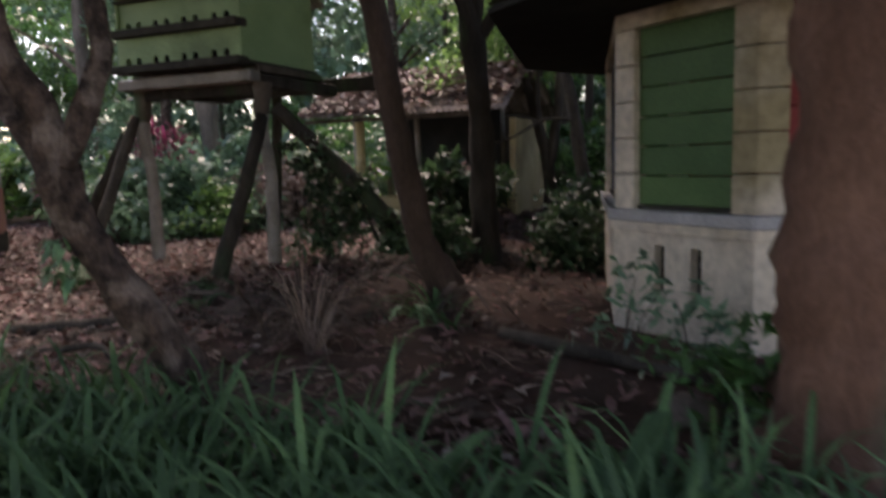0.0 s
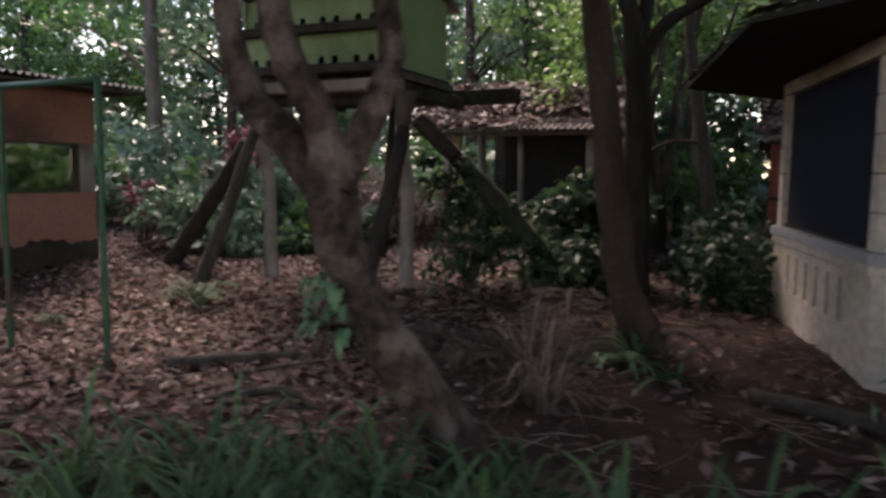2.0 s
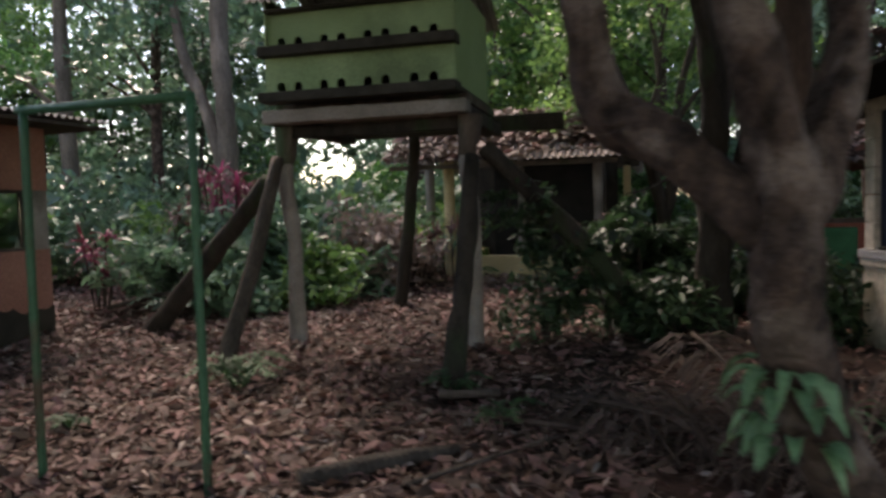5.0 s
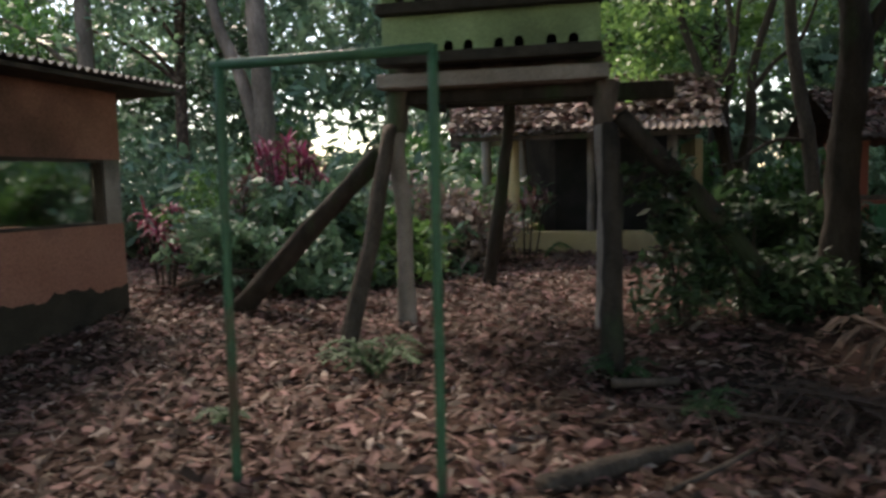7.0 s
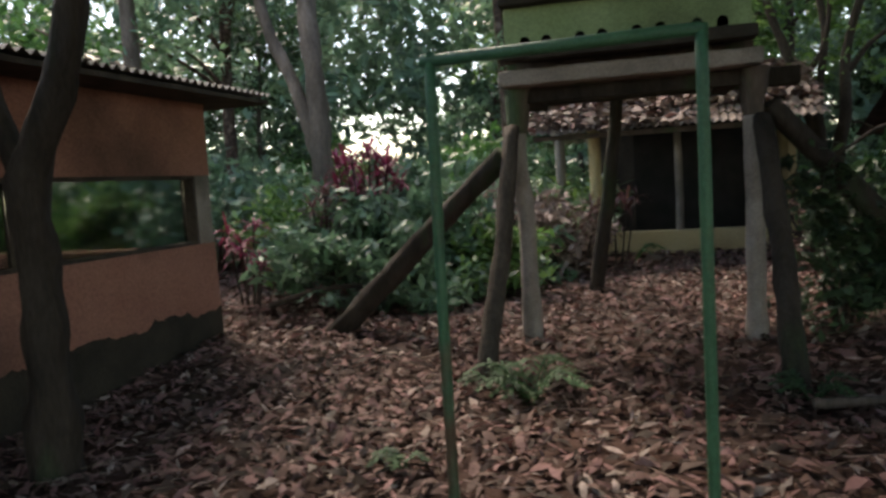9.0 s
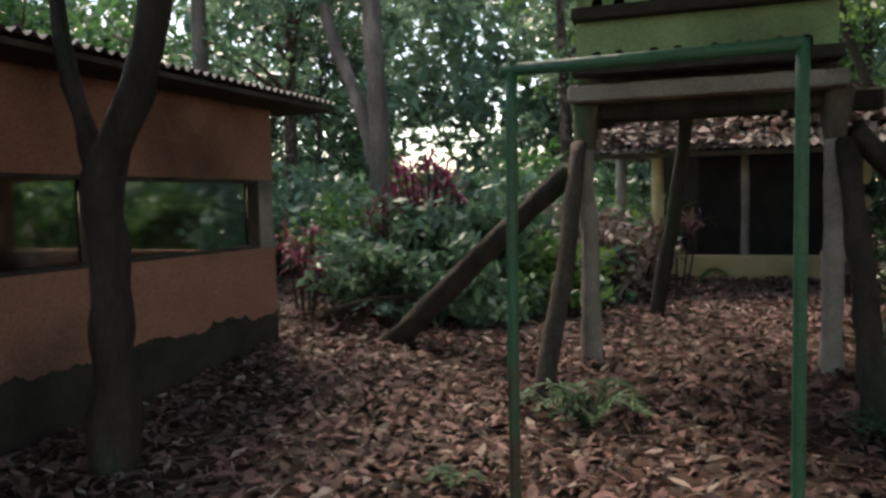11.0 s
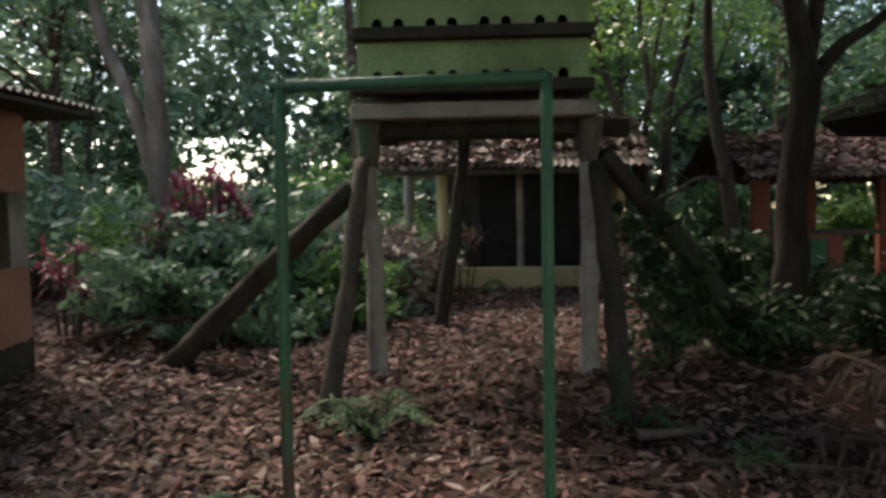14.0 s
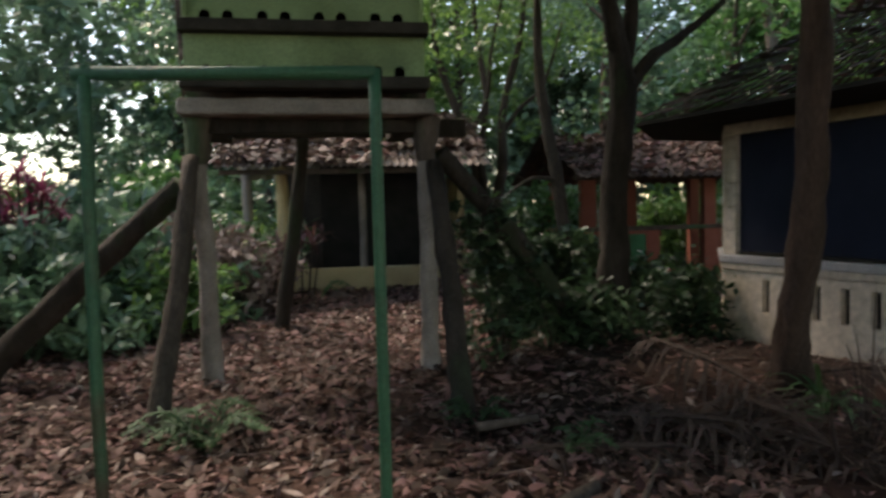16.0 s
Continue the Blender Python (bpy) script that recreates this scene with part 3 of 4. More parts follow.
# ---------------------------------------------------------------- terracotta house
def build_terracotta():
    root = tagged(base("terracotta_house", 0, 0, 0), "terracotta limewashed house with long window band and sheet roof", "house")
    o, d = (-4.1, 6.45), (-0.06, -1.0)
    L = 9.0
    W = -4.0   # depth behind the front wall
    bm = bmesh.new()
    op = [(0.24, 2.05), (2.25, 4.2), (4.4, 6.4), (6.6, 8.7)]
    for v0, v1 in ((-0.16, 0.0), (W, W + 0.16)):
        obox(bm, o, d, 0, L, v0, v1, 0.2, 1.14), obox(bm, o, d, 0, L, v0, v1, 1.82, 2.62)
    obox(bm, o, d, 0.0, 0.16, W + 0.16, -0.16, 0.2, 1.1), obox(bm, o, d, 0.0, 0.16, W + 0.16, -0.16, 1.9, 2.62)
    obox(bm, o, d, 0.0, 0.16, W + 0.16, W + 0.25, 1.1, 1.9), obox(bm, o, d, 0.0, 0.16, -0.2, -0.16, 1.1, 1.9)
    obox(bm, o, d, L - 0.16, L, W + 0.16, -0.16, 0.2, 2.62)
    from_bm("wall", bm, TERRACOTTA, root)
    # grey corner piers and dark mullions in the window band
    for v0, v1 in ((-0.155, -0.005), (W + 0.005, W + 0.155)):
        for a, b in ((0.005, 0.24), (8.7, L - 0.005)):
            block("corner_pier", CONCRETE, o, d, a, b, v0, v1, 1.142, 1.818, 0.006, root)
        for a, b in ((2.05, 2.25), (4.2, 4.4), (6.4, 6.6)):
            block("mullion", BARK_DARK, o, d, a + 0.04, b - 0.04, v0 + 0.03, v1 - 0.03, 1.142, 1.818, 0.006, root)
    # mould-blackened plinth with a ragged upper edge
    bm = bmesh.new()
    obox(bm, o, d, -0.006, L + 0.006, W - 0.006, 0.006, -0.3, 0.46)
    bmesh.ops.subdivide_edges(bm, edges=[e for e in bm.edges if e.calc_length() > 1], cuts=320, use_grid_fill=False)
    for v in bm.verts:
        if v.co.z > 0.3:
            v.co.z += 0.12 * noise.noise(v.co * 1.7) + 0.07 * noise.noise(v.co * 7) + 0.03 * noise.noise(v.co * 23)
    from_bm("plinth", bm, PLINTH, root)
    block("floor_slab", CONCRETE, o, d, 0.17, L - 0.17, W + 0.17, -0.17, 0.52, 0.56, 0.0, root)
    for a, b in op:
        bm = bmesh.new()
        obox(bm, o, d, a, b, -0.158, -0.004, 1.142, 1.17), obox(bm, o, d, a, b, -0.158, -0.004, 1.785, 1.818)
        obox(bm, o, d, a, a + 0.035, -0.158, -0.004, 1.17, 1.785), obox(bm, o, d, b - 0.035, b, -0.158, -0.004, 1.17, 1.785)
        from_bm("window_frame", bm, BARK_DARK, root)
        pane = block("pane", GLASS, o, d, a + 0.036, b - 0.036, -0.125, -0.119, 1.171, 1.784, 0.0, root)
        pane.visible_shadow = False
    dv = Vector((d[0], d[1], 0)).normalized()
    n = Vector((-dv.y, dv.x, 0))
    e = Vector((o[0], o[1], 0)) - dv * 0.5 + n * 0.48
    ln = L + 1.0
    bm = bmesh.new()
    wavy(bm, e + Vector((0, 0, 2.62)) + dv * ln, -dv * ln, -n * 2.5 + Vector((0, 0, 0.22)), 600, 4, 0.105, 0.02)
    b2 = e - n * 5.0
    wavy(bm, b2 + Vector((0, 0, 2.62)), dv * ln, n * 2.5 + Vector((0, 0, 0.22)), 600, 4, 0.105, 0.02)
    from_bm("roof_sheet", bm, SHEET, root, True)
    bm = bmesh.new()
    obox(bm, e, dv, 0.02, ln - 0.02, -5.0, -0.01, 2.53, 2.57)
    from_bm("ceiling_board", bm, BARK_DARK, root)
    # gable ends
    bm = bmesh.new()
    for u in (0.5, ln - 0.52):
        q = [e + dv * u + n * v + Vector((0, 0, z)) for v, z in ((-0.3, 2.6), (-4.7, 2.6), (-2.5, 2.78))]
        f = bm.faces.new([bm.verts.new(x) for x in q])
    from_bm("gable", bm, TERRACOTTA, root)


build_terracotta()


# ---------------------------------------------------------------- cream hut behind
def build_hut():
    root = tagged(base("cream_hut", 0, 0, 0), "open cream hut with low wall and leaf-strewn tile roof", "hut")
    X0, X1, Y0, Y1 = -0.38, 2.05, 10.9, 13.4
    bm = bmesh.new()
    obox(bm, (X0, Y0), (1, 0), 0, X1 - X0, 0, 0.15, 0.1, 0.7, 0.012)
    obox(bm, (X0, Y0), (0, 1), 0.16, Y1 - Y0, -0.15, 0, 0.1, 0.7, 0.012)
    obox(bm, (X1, Y0), (0, 1), 0.16, Y1 - Y0, 0, 0.15, 0.1, 0.7, 0.012)
    from_bm("low_wall", bm, YELLOW, root)
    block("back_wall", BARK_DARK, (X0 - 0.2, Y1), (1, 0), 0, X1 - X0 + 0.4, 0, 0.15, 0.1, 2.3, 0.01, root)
    # Added near-black sheet standing in for the hut's shaded interior.
    block("inner_shade_sheet", SHADE_BLACK, (X0, 11.9), (1, 0), 0.55, X1 - X0, 0, 0.05, 0.2, 2.3, 0.005, root)
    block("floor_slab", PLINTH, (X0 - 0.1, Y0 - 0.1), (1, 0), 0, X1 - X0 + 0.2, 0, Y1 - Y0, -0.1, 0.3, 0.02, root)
    for x, y, r in ((-0.42, 10.98, 0.09), (0.77, 10.98, 0.055), (1.98, 10.98, 0.08), (-0.42, 12.2, 0.08), (1.98, 12.2, 0.08), (-1.0, 11.9, 0.084)):
        bm = bmesh.new()
        limb(bm, [(x, y, 0.15), (x + 0.01, y, 1.2), (x, y, 2.2), (x, y, 2.4)], [r * 1.1, r, r, r], 0.15, x, 10, 4)
        from_bm("post", bm, YELLOW if r > 0.085 else CONCRETE, root, True)
    bm = bmesh.new()
    wavy(bm, (-1.3, 10.3, 2.17), (3.95, 0, 0), (0.0, 1.9, 1.0), 200, 2, 0.11, 0.022, 0.03, 7)
    wavy(bm, (2.65, 14.1, 2.17), (-3.95, 0, 0), (0, -1.9, 1.0), 80, 2, 0.22, 0.02, 0.03, 3)
    from_bm("roof_tile", bm, HUT_TILE, root)
    block("side_wall", YELLOW, (2.36, 11.5), (0, 1), 0, 2.2, -0.12, 0, -0.1, 2.1, 0.012, root)
    block("eave_board", OLD_WOOD, (-1.25, 10.4), (1, 0), 0, 3.55, 0, 0.06, 2.1, 2.17, 0.006, root)


build_hut()


# ---------------------------------------------------------------- coral pavilion with green boards
def build_pavilion():
    root = tagged(base("coral_pavilion", 0, 0, 0), "coral red open pavilion with dark green boards and tile roof", "pavilion")
    X0, X1, Y0, Y1 = 4.7, 8.9, 12.0, 15.2
    bm = bmesh.new()
    obox(bm, (X0, Y0), (1, 0), 0, 1.25, 0, 0.16, -0.4, 1.08, 0.012)
    obox(bm, (X0, Y0), (1, 0), 2.6, X1 - X0, 0, 0.16, -0.4, 1.08, 0.012)
    obox(bm, (X0, Y0), (1, 0), 1.25, 2.6, 0, 0.16, -0.4, 0.35, 0.012)
    obox(bm, (X0, Y0), (0, 1), 0.17, Y1 - Y0, -0.16, 0, -0.4, 1.08, 0.012)
    obox(bm, (X0, Y1), (1, 0), 0, 2.9, 0, 0.16, -0.4, 0.9, 0.012)
    from_bm("low_wall", bm, CORAL, root)
    for a, b in ((0.3, 1.2), (2.72, 3.5)):
        block("board", DARK_GREEN, (X0, Y0), (1, 0), a, b, -0.03, -0.003, 0.36, 1.02, 0.03, root)
    block("rail", OLD_WOOD, (X0, Y0), (1, 0), 0, X1 - X0, -0.01, 0.17, 1.082, 1.16, 0.01, root)
    for x, y, z0, z1, w in ((X0 + 0.14, Y0 + 0.08, 1.162, 1.998, 0.14), (X0 + 1.37, Y0 + 0.08, 0.355, 1.08, 0.12), (X0 + 2.48, Y0 + 0.08, 0.355, 1.998, 0.12), (X1 - 0.12, Y0 + 0.08, 1.162, 1.998, 0.12),
                            (5.35, Y1 + 0.08, 0.905, 2.1, 0.12), (7.15, Y1 + 0.08, 0.905, 2.1, 0.12), (8.7, Y1 + 0.08, -0.3, 2.1, 0.12)):
        block("pillar", CORAL, (x, y), (1, 0), -w, w, -0.078, 0.078, z0, z1, 0.012, root)
    block("lintel", OLD_WOOD, (X0, Y0), (1, 0), -0.1, X1 - X0, 0, 0.16, 2.0, 2.1, 0.01, root)
    bm = bmesh.new()
    wavy(bm, (X0 - 0.2, Y0 - 0.5, 2.0), (5.1, 0, 0), (0, 2.2, 0.95), 200, 2, 0.14, 0.025, 0.03, 7)
    wavy(bm, (X0 + 4.9, Y1 + 0.6, 2.0), (-5.1, 0, 0), (0, -2.2, 0.95), 80, 2, 0.28, 0.025, 0.03, 3)
    from_bm("roof_tile", bm, TILE, root)


build_pavilion()


# ---------------------------------------------------------------- trees near the path
def near_tree(name_label, limbs, material, crowns, leafmat, seed, lump=0.22, per=90, rad=0.6, size=0.13):
    x, y, z = limbs[0][0][0]
    root = tagged(base("tree", x, y, z), name_label, "tree")
    inv = Matrix.Translation((-x, -y, -z))
    bm = bmesh.new()
    for k, (pts, radii) in enumerate(limbs):
        limb(bm, pts, radii, lump * 1.4, seed + k, 16, 9)
    bm.transform(inv)
    from_bm("trunk", bm, material, root, True)
    if crowns:
        rng = np.random.default_rng(seed)
        p = clumps(rng, crowns, rad, per)
        me = leaf_mesh("crown", p, rng.uniform(size * 0.6, size * 1.3, len(p)), rng)
        me.transform(inv)
        me.materials.append(leafmat)
        ob = new("crown", me)
        ob.parent = root
        ob["kind"] = "stuff"


def crown_points(rng, c, spread, high, n):
    return [(c[0] + rng.uniform(-1, 1) * spread, c[1] + rng.uniform(-1, 1) * spread, c[2] + rng.uniform(0, 1) * high) for _ in range(n)]


R = random.Random(5)
# Crown shifted and widened overhead, mostly unseen, to shade the clearing.
near_tree("leaning forked tree with grey mottled bark", [
    ([(3.45, 2.18, -0.15), (3.26, 2.1, 0.3), (2.945, 1.9, 0.9), (2.87, 1.76, 1.35), (2.86, 1.74, 1.62), (2.74, 1.62, 1.95), (2.64, 1.58, 2.4), (2.5, 1.5, 3.3), (2.6, 1.6, 4.6)], [0.145, 0.115, 0.1, 0.105, 0.085, 0.064, 0.058, 0.05, 0.03]),
    ([(2.9, 1.77, 1.35), (2.62, 1.82, 1.6), (2.38, 1.86, 1.78), (2.3, 1.8, 2.1), (2.24, 1.78, 2.7), (2.0, 1.9, 4.2)], [0.09, 0.085, 0.075, 0.06, 0.055, 0.03]),
    ([(2.88, 1.77, 1.4), (2.99, 1.84, 1.66), (3.08, 1.91, 1.98), (3.06, 1.95, 2.5), (3.3, 2.0, 4.0)], [0.085, 0.07, 0.055, 0.05, 0.03]),
], BARK, crown_points(R, (1.4, 3.5, 4.8), 2.9, 1.8, 100), LEAF_MID, 11, lump=0.32, per=120, size=0.19)
# Dense crown added above the view to darken the kiosk side.
near_tree("slim brown tree with flared foot", [
    ([(3.76, 5.2, -0.15), (3.72, 5.08, 0.2), (3.6, 4.85, 0.7), (3.53, 4.6, 1.6), (3.43, 4.42, 2.7), (3.4, 4.3, 4.0), (3.5, 4.3, 6.0)], [0.24, 0.17, 0.125, 0.11, 0.1, 0.09, 0.05])],
    BARK_BROWN, crown_points(R, (3.3, 4.6, 4.7), 2.4, 2.0, 90), LEAF_DARK, 12, per=200, size=0.22)
# Crown made very dense to block sun and sky over the kiosk side.
near_tree("dark branching tree beside the kiosk", [
    ([(3.3, 7.5, -0.15), (3.29, 7.46, 0.5), (3.28, 7.44, 1.5), (3.29, 7.2, 2.7), (3.15, 7.1, 3.4), (2.8, 7.0, 5.0)], [0.22, 0.17, 0.15, 0.14, 0.1, 0.05]),
    ([(3.29, 7.2, 2.65), (3.6, 7.2, 3.1), (4.0, 7.3, 3.35), (4.6, 7.4, 3.8)], [0.09, 0.07, 0.05, 0.03]),
    ([(3.28, 7.2, 2.8), (3.4, 7.2, 3.6), (3.5, 7.2, 5.0)], [0.09, 0.07, 0.04])],
    BLACK_WOOD, crown_points(R, (3.1, 7.2, 5.0), 3.3, 1.8, 180), LEAF_MID, 13, per=200, size=0.21)
near_tree("slender dark leaning tree", [
    ([(4.1, 10.6, -0.2), (3.9, 10.6, 0.9), (3.75, 10.6, 2.0), (3.5, 10.6, 3.6), (3.5, 10.6, 5.5)], [0.13, 0.11, 0.1, 0.08, 0.04]),
    ([(3.78, 10.58, 1.95), (3.3, 10.45, 1.98), (2.8, 10.3, 1.72), (2.4, 10.25, 1.62)], [0.035, 0.028, 0.02, 0.008]),
    ([(3.2, 10.43, 1.94), (2.95, 10.3, 2.05), (2.7, 10.2, 2.02)], [0.018, 0.012, 0.005])],
    BARK_DARK, crown_points(R, (3.5, 10.6, 4.8), 1.5, 2.0, 26), LEAF_LIGHT, 14)
near_tree("bushy many-stemmed tree behind the hut", [
    ([(3.0, 11.9, 0), (3.0, 11.8, 1.2), (2.72, 11.8, 2.3), (2.45, 11.85, 3.2), (2.1, 11.8, 4.4), (2.2, 11.8, 6.5)], [0.13, 0.11, 0.08, 0.065, 0.05, 0.02]),
    ([(3.0, 11.8, 1.1), (3.2, 11.75, 2.2), (3.25, 11.8, 3.2), (3.6, 11.8, 4.6), (3.7, 11.8, 6.5)], [0.1, 0.08, 0.065, 0.05, 0.02]),
    ([(3.0, 11.8, 1.3), (2.82, 11.7, 2.4), (2.95, 11.8, 3.4), (2.8, 11.9, 5.0), (2.9, 11.8, 6.8)], [0.08, 0.06, 0.05, 0.04, 0.02]),
    ([(2.6, 11.8, 2.7), (2.9, 11.6, 3.3), (3.0, 11.5, 4.2), (3.3, 11.4, 5.5)], [0.045, 0.035, 0.03, 0.015]),
    ([(3.22, 11.8, 2.8), (3.5, 11.7, 3.2), (3.9, 11.6, 3.6), (4.2, 11.5, 4.6)], [0.045, 0.035, 0.03, 0.015])],
    BARK_DARK, crown_points(R, (3.1, 12.2, 2.9), 2.2, 3.6, 84), LEAF_LIGHT, 15, per=70, rad=0.55)
# Crown spread out overhead to shade the terracotta house and the left ground.
near_tree("dark forked tree beside the terracotta house", [
    ([(-3.38, 3.38, -0.15), (-3.4, 3.4, 0.5), (-3.42, 3.45, 1.2), (-3.4, 3.42, 1.75), (-3.15, 3.45, 2.3), (-3.0, 3.5, 3.0), (-2.9, 3.6, 4.6)], [0.17, 0.135, 0.115, 0.12, 0.095, 0.085, 0.04]),
    ([(-3.4, 3.42, 1.65), (-3.55, 3.45, 2.05), (-3.75, 3.5, 2.7), (-3.9, 3.6, 4.2)], [0.085, 0.06, 0.05, 0.03])],
    BLACK_WOOD, crown_points(R, (-2.4, 3.6, 5.0), 3.0, 1.6, 120), LEAF_MID, 16, per=110, size=0.2)
# Crown above the view, filled out as a light blocker.
near_tree("thick reddish trunk close to the path", [
    ([(6.8, 2.45, -0.2), (6.8, 2.45, 0.3), (6.78, 2.42, 1.0), (6.82, 2.4, 2.2), (6.85, 2.4, 4.0), (6.9, 2.4, 6.0)], [0.46, 0.38, 0.33, 0.3, 0.26, 0.15])],
    BARK_RED, crown_points(R, (6.6, 2.2, 5.0), 2.8, 2.0, 70), LEAF_DARK, 17, per=130, size=0.18)

# Two unseen trees, added so their crowns keep light off the foreground.
near_tree("unseen tree behind the path, added for shade", [
    ([(0.6, -4.2, -0.15), (0.6, -4.2, 1.5), (0.7, -4.0, 3.2), (0.8, -3.4, 5.5)], [0.3, 0.24, 0.2, 0.08])],
    BARK_DARK, crown_points(R, (0.6, -2.2, 4.6), 3.2, 1.8, 100), LEAF_DARK, 51, per=70, size=0.24)
near_tree("unseen tree behind the path, added for shade", [
    ([(5.6, -4.6, -0.15), (5.6, -4.6, 1.5), (5.5, -4.4, 3.2), (5.4, -3.6, 5.5)], [0.3, 0.24, 0.2, 0.08])],
    BARK_DARK, crown_points(R, (5.4, -2.4, 4.6), 3.4, 1.8, 100), LEAF_DARK, 52, per=70, size=0.24)
near_tree("tall pale forked trunk with peeling bark", [
    ([(-5.75, 13.0, 0.1), (-5.7, 13.0, 1.5), (-5.65, 13.0, 3.0), (-5.75, 13.0, 5.5), (-5.6, 13.0, 8.5)], [0.3, 0.22, 0.2, 0.18, 0.1]),
    ([(-5.7, 13.0, 2.2), (-6.1, 13.0, 3.6), (-6.7, 13.0, 5.2), (-7.0, 13.0, 8.0)], [0.16, 0.13, 0.11, 0.06])],
    BARK_PALE, crown_points(R, (-5.8, 13.0, 7.8), 2.2, 2.5, 40), LEAF_MID, 18, size=0.2)


# ---------------------------------------------------------------- woods around
def wood_tree(seed, h, r, material, leafmat, spread):
    rr = random.Random(seed)
    rng = np.random.default_rng(seed)
    root = tagged(base("tree", 0, 0, 0), "tall slim forest tree with a loose leafy crown", "tree", "trees of the wood")
    bm = bmesh.new()
    lean = rr.uniform(-0.5, 0.5)
    tr = [(0, 0, -0.4), (0.02, 0, 1.0), (lean * 0.3, 0.1, h * 0.4), (lean, -0.1, h * 0.75), (lean * 1.3, 0, h)]
    limb(bm, tr, [r * 1.35, r, r * 0.85, r * 0.55, r * 0.15], 0.2, seed, 10, 5)
    cents = []
    for k in range(7):
        z = h * rr.uniform(0.3, 0.8)
        a = rr.uniform(0, 6.28)
        e = Vector((lean * 0.7 + math.cos(a) * spread * rr.uniform(0.6, 1), math.sin(a) * spread * rr.uniform(0.6, 1), z + rr.uniform(0.5, 1.8)))
        s = Vector((lean * z / h, 0, z))
        limb(bm, [s, s.lerp(e, 0.5) + Vector((0, 0, 0.2)), e], [r * 0.4, r * 0.25, 0.015], 0.1, seed + k, 6, 4)
        for q in range(5):
            cents.append(tuple(s.lerp(e, rr.uniform(0.5, 1.1)) + Vector((rr.gauss(0, 0.5), rr.gauss(0, 0.5), rr.gauss(0.1, 0.4)))))
    for q in range(12):
        cents.append((lean + rr.gauss(0, spread * 0.5), rr.gauss(0, spread * 0.5), h * rr.uniform(0.7, 1.05)))
    from_bm("trunk", bm, material, root, True)
    p = clumps(rng, cents, 0.7, 60)
    me = leaf_mesh("crown", p, rng.uniform(0.15, 0.32, len(p)), rng)
    me.materials.append(leafmat)
    cr = new("crown", me)
    cr.parent = root
    cr["kind"] = "stuff"
    return root


kinds = [wood_tree(21, 9.0, 0.13, BARK_DARK, LEAF_MID, 2.2), wood_tree(22, 10.5, 0.2, BARK_PALE, LEAF_MID, 2.5), wood_tree(23, 8.0, 0.1, BARK_DARK, LEAF_LIGHT, 2.0),
         wood_tree(24, 9.5, 0.15, BARK, LEAF_GREY, 2.2), wood_tree(25, 7.0, 0.08, BARK_DARK, LEAF_DARK, 1.8)]
spots = [(1, -9.5, 13.0), (3, -2.6, 17.2), (2, -0.9, 17.0), (0, 1.0, 16.0), (2, 3.0, 15.0), (3, -8.5, 14.5)]
rr = random.Random(77)
tries = 0
while len(spots) < 54 and tries < 4000:
    tries += 1
    a, dist = rr.uniform(-72, 62), 12 + 20 * rr.random() ** 0.8
    x, y = 1.0 + dist * math.sin(radians(a)), 1.0 + dist * math.cos(radians(a))
    if -25 < a < -20 and 13 < dist < 22:
        continue
    if (3.5 < x < 10.5 and 2 < y < 17) or (-1.8 < x < 3.2 and 9.5 < y < 14.5) or (x < -3.3 and y < 8.5 and x > -9.5):
        continue
    if a < -40 and rr.random() < 0.5:
        continue
    if -23 < math.degrees(math.atan2(x, y)) < -15.5:
        continue
    if (x + 3.0) ** 2 + (y - 11) ** 2 < 62:
        continue
    if all((x - q[1]) ** 2 + (y - q[2]) ** 2 > 2.4 for q in spots):
        spots.append((rr.randrange(5), x, y))
for a in range(12):   # unseen trees behind the path, added to close the place and shade it
    an = radians(110 + a * 12)
    spots.append((a % 5, 1.5 + 9 * math.sin(an) * rr.uniform(0.9, 1.4), -1.0 + 8 * math.cos(an) * rr.uniform(0.9, 1.3)))
used = set()
for k, x, y in spots:
    m = pose(x, y, ground_z(x, y), 0, 0, rr.uniform(0, 360))
    if k in used:
        copy_thing(kinds[k], m)
    else:
        used.add(k)
        kinds[k].matrix_basis = m


def far_woods():
    rng = np.random.default_rng(8)
    cents = []
    for _ in range(5000):
        a = radians(rng.uniform(-80, 75))
        dist = rng.uniform(27, 42)
        if a < -0.6 and rng.random() < 0.4:
            continue
        z = rng.uniform(0, 1) ** 1.25 * 15
        if rng.random() < 0.12 or (-0.37 < a < -0.29 and 2.6 < z < 5.2 and rng.random() < 0.72):
            continue
        cents.append((dist * math.sin(a), dist * math.cos(a), z))
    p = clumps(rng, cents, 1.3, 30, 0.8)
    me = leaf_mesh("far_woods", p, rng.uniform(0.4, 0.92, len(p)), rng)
    # Foliage colour here already contains the haze.
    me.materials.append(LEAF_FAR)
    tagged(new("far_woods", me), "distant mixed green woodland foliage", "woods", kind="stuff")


far_woods()


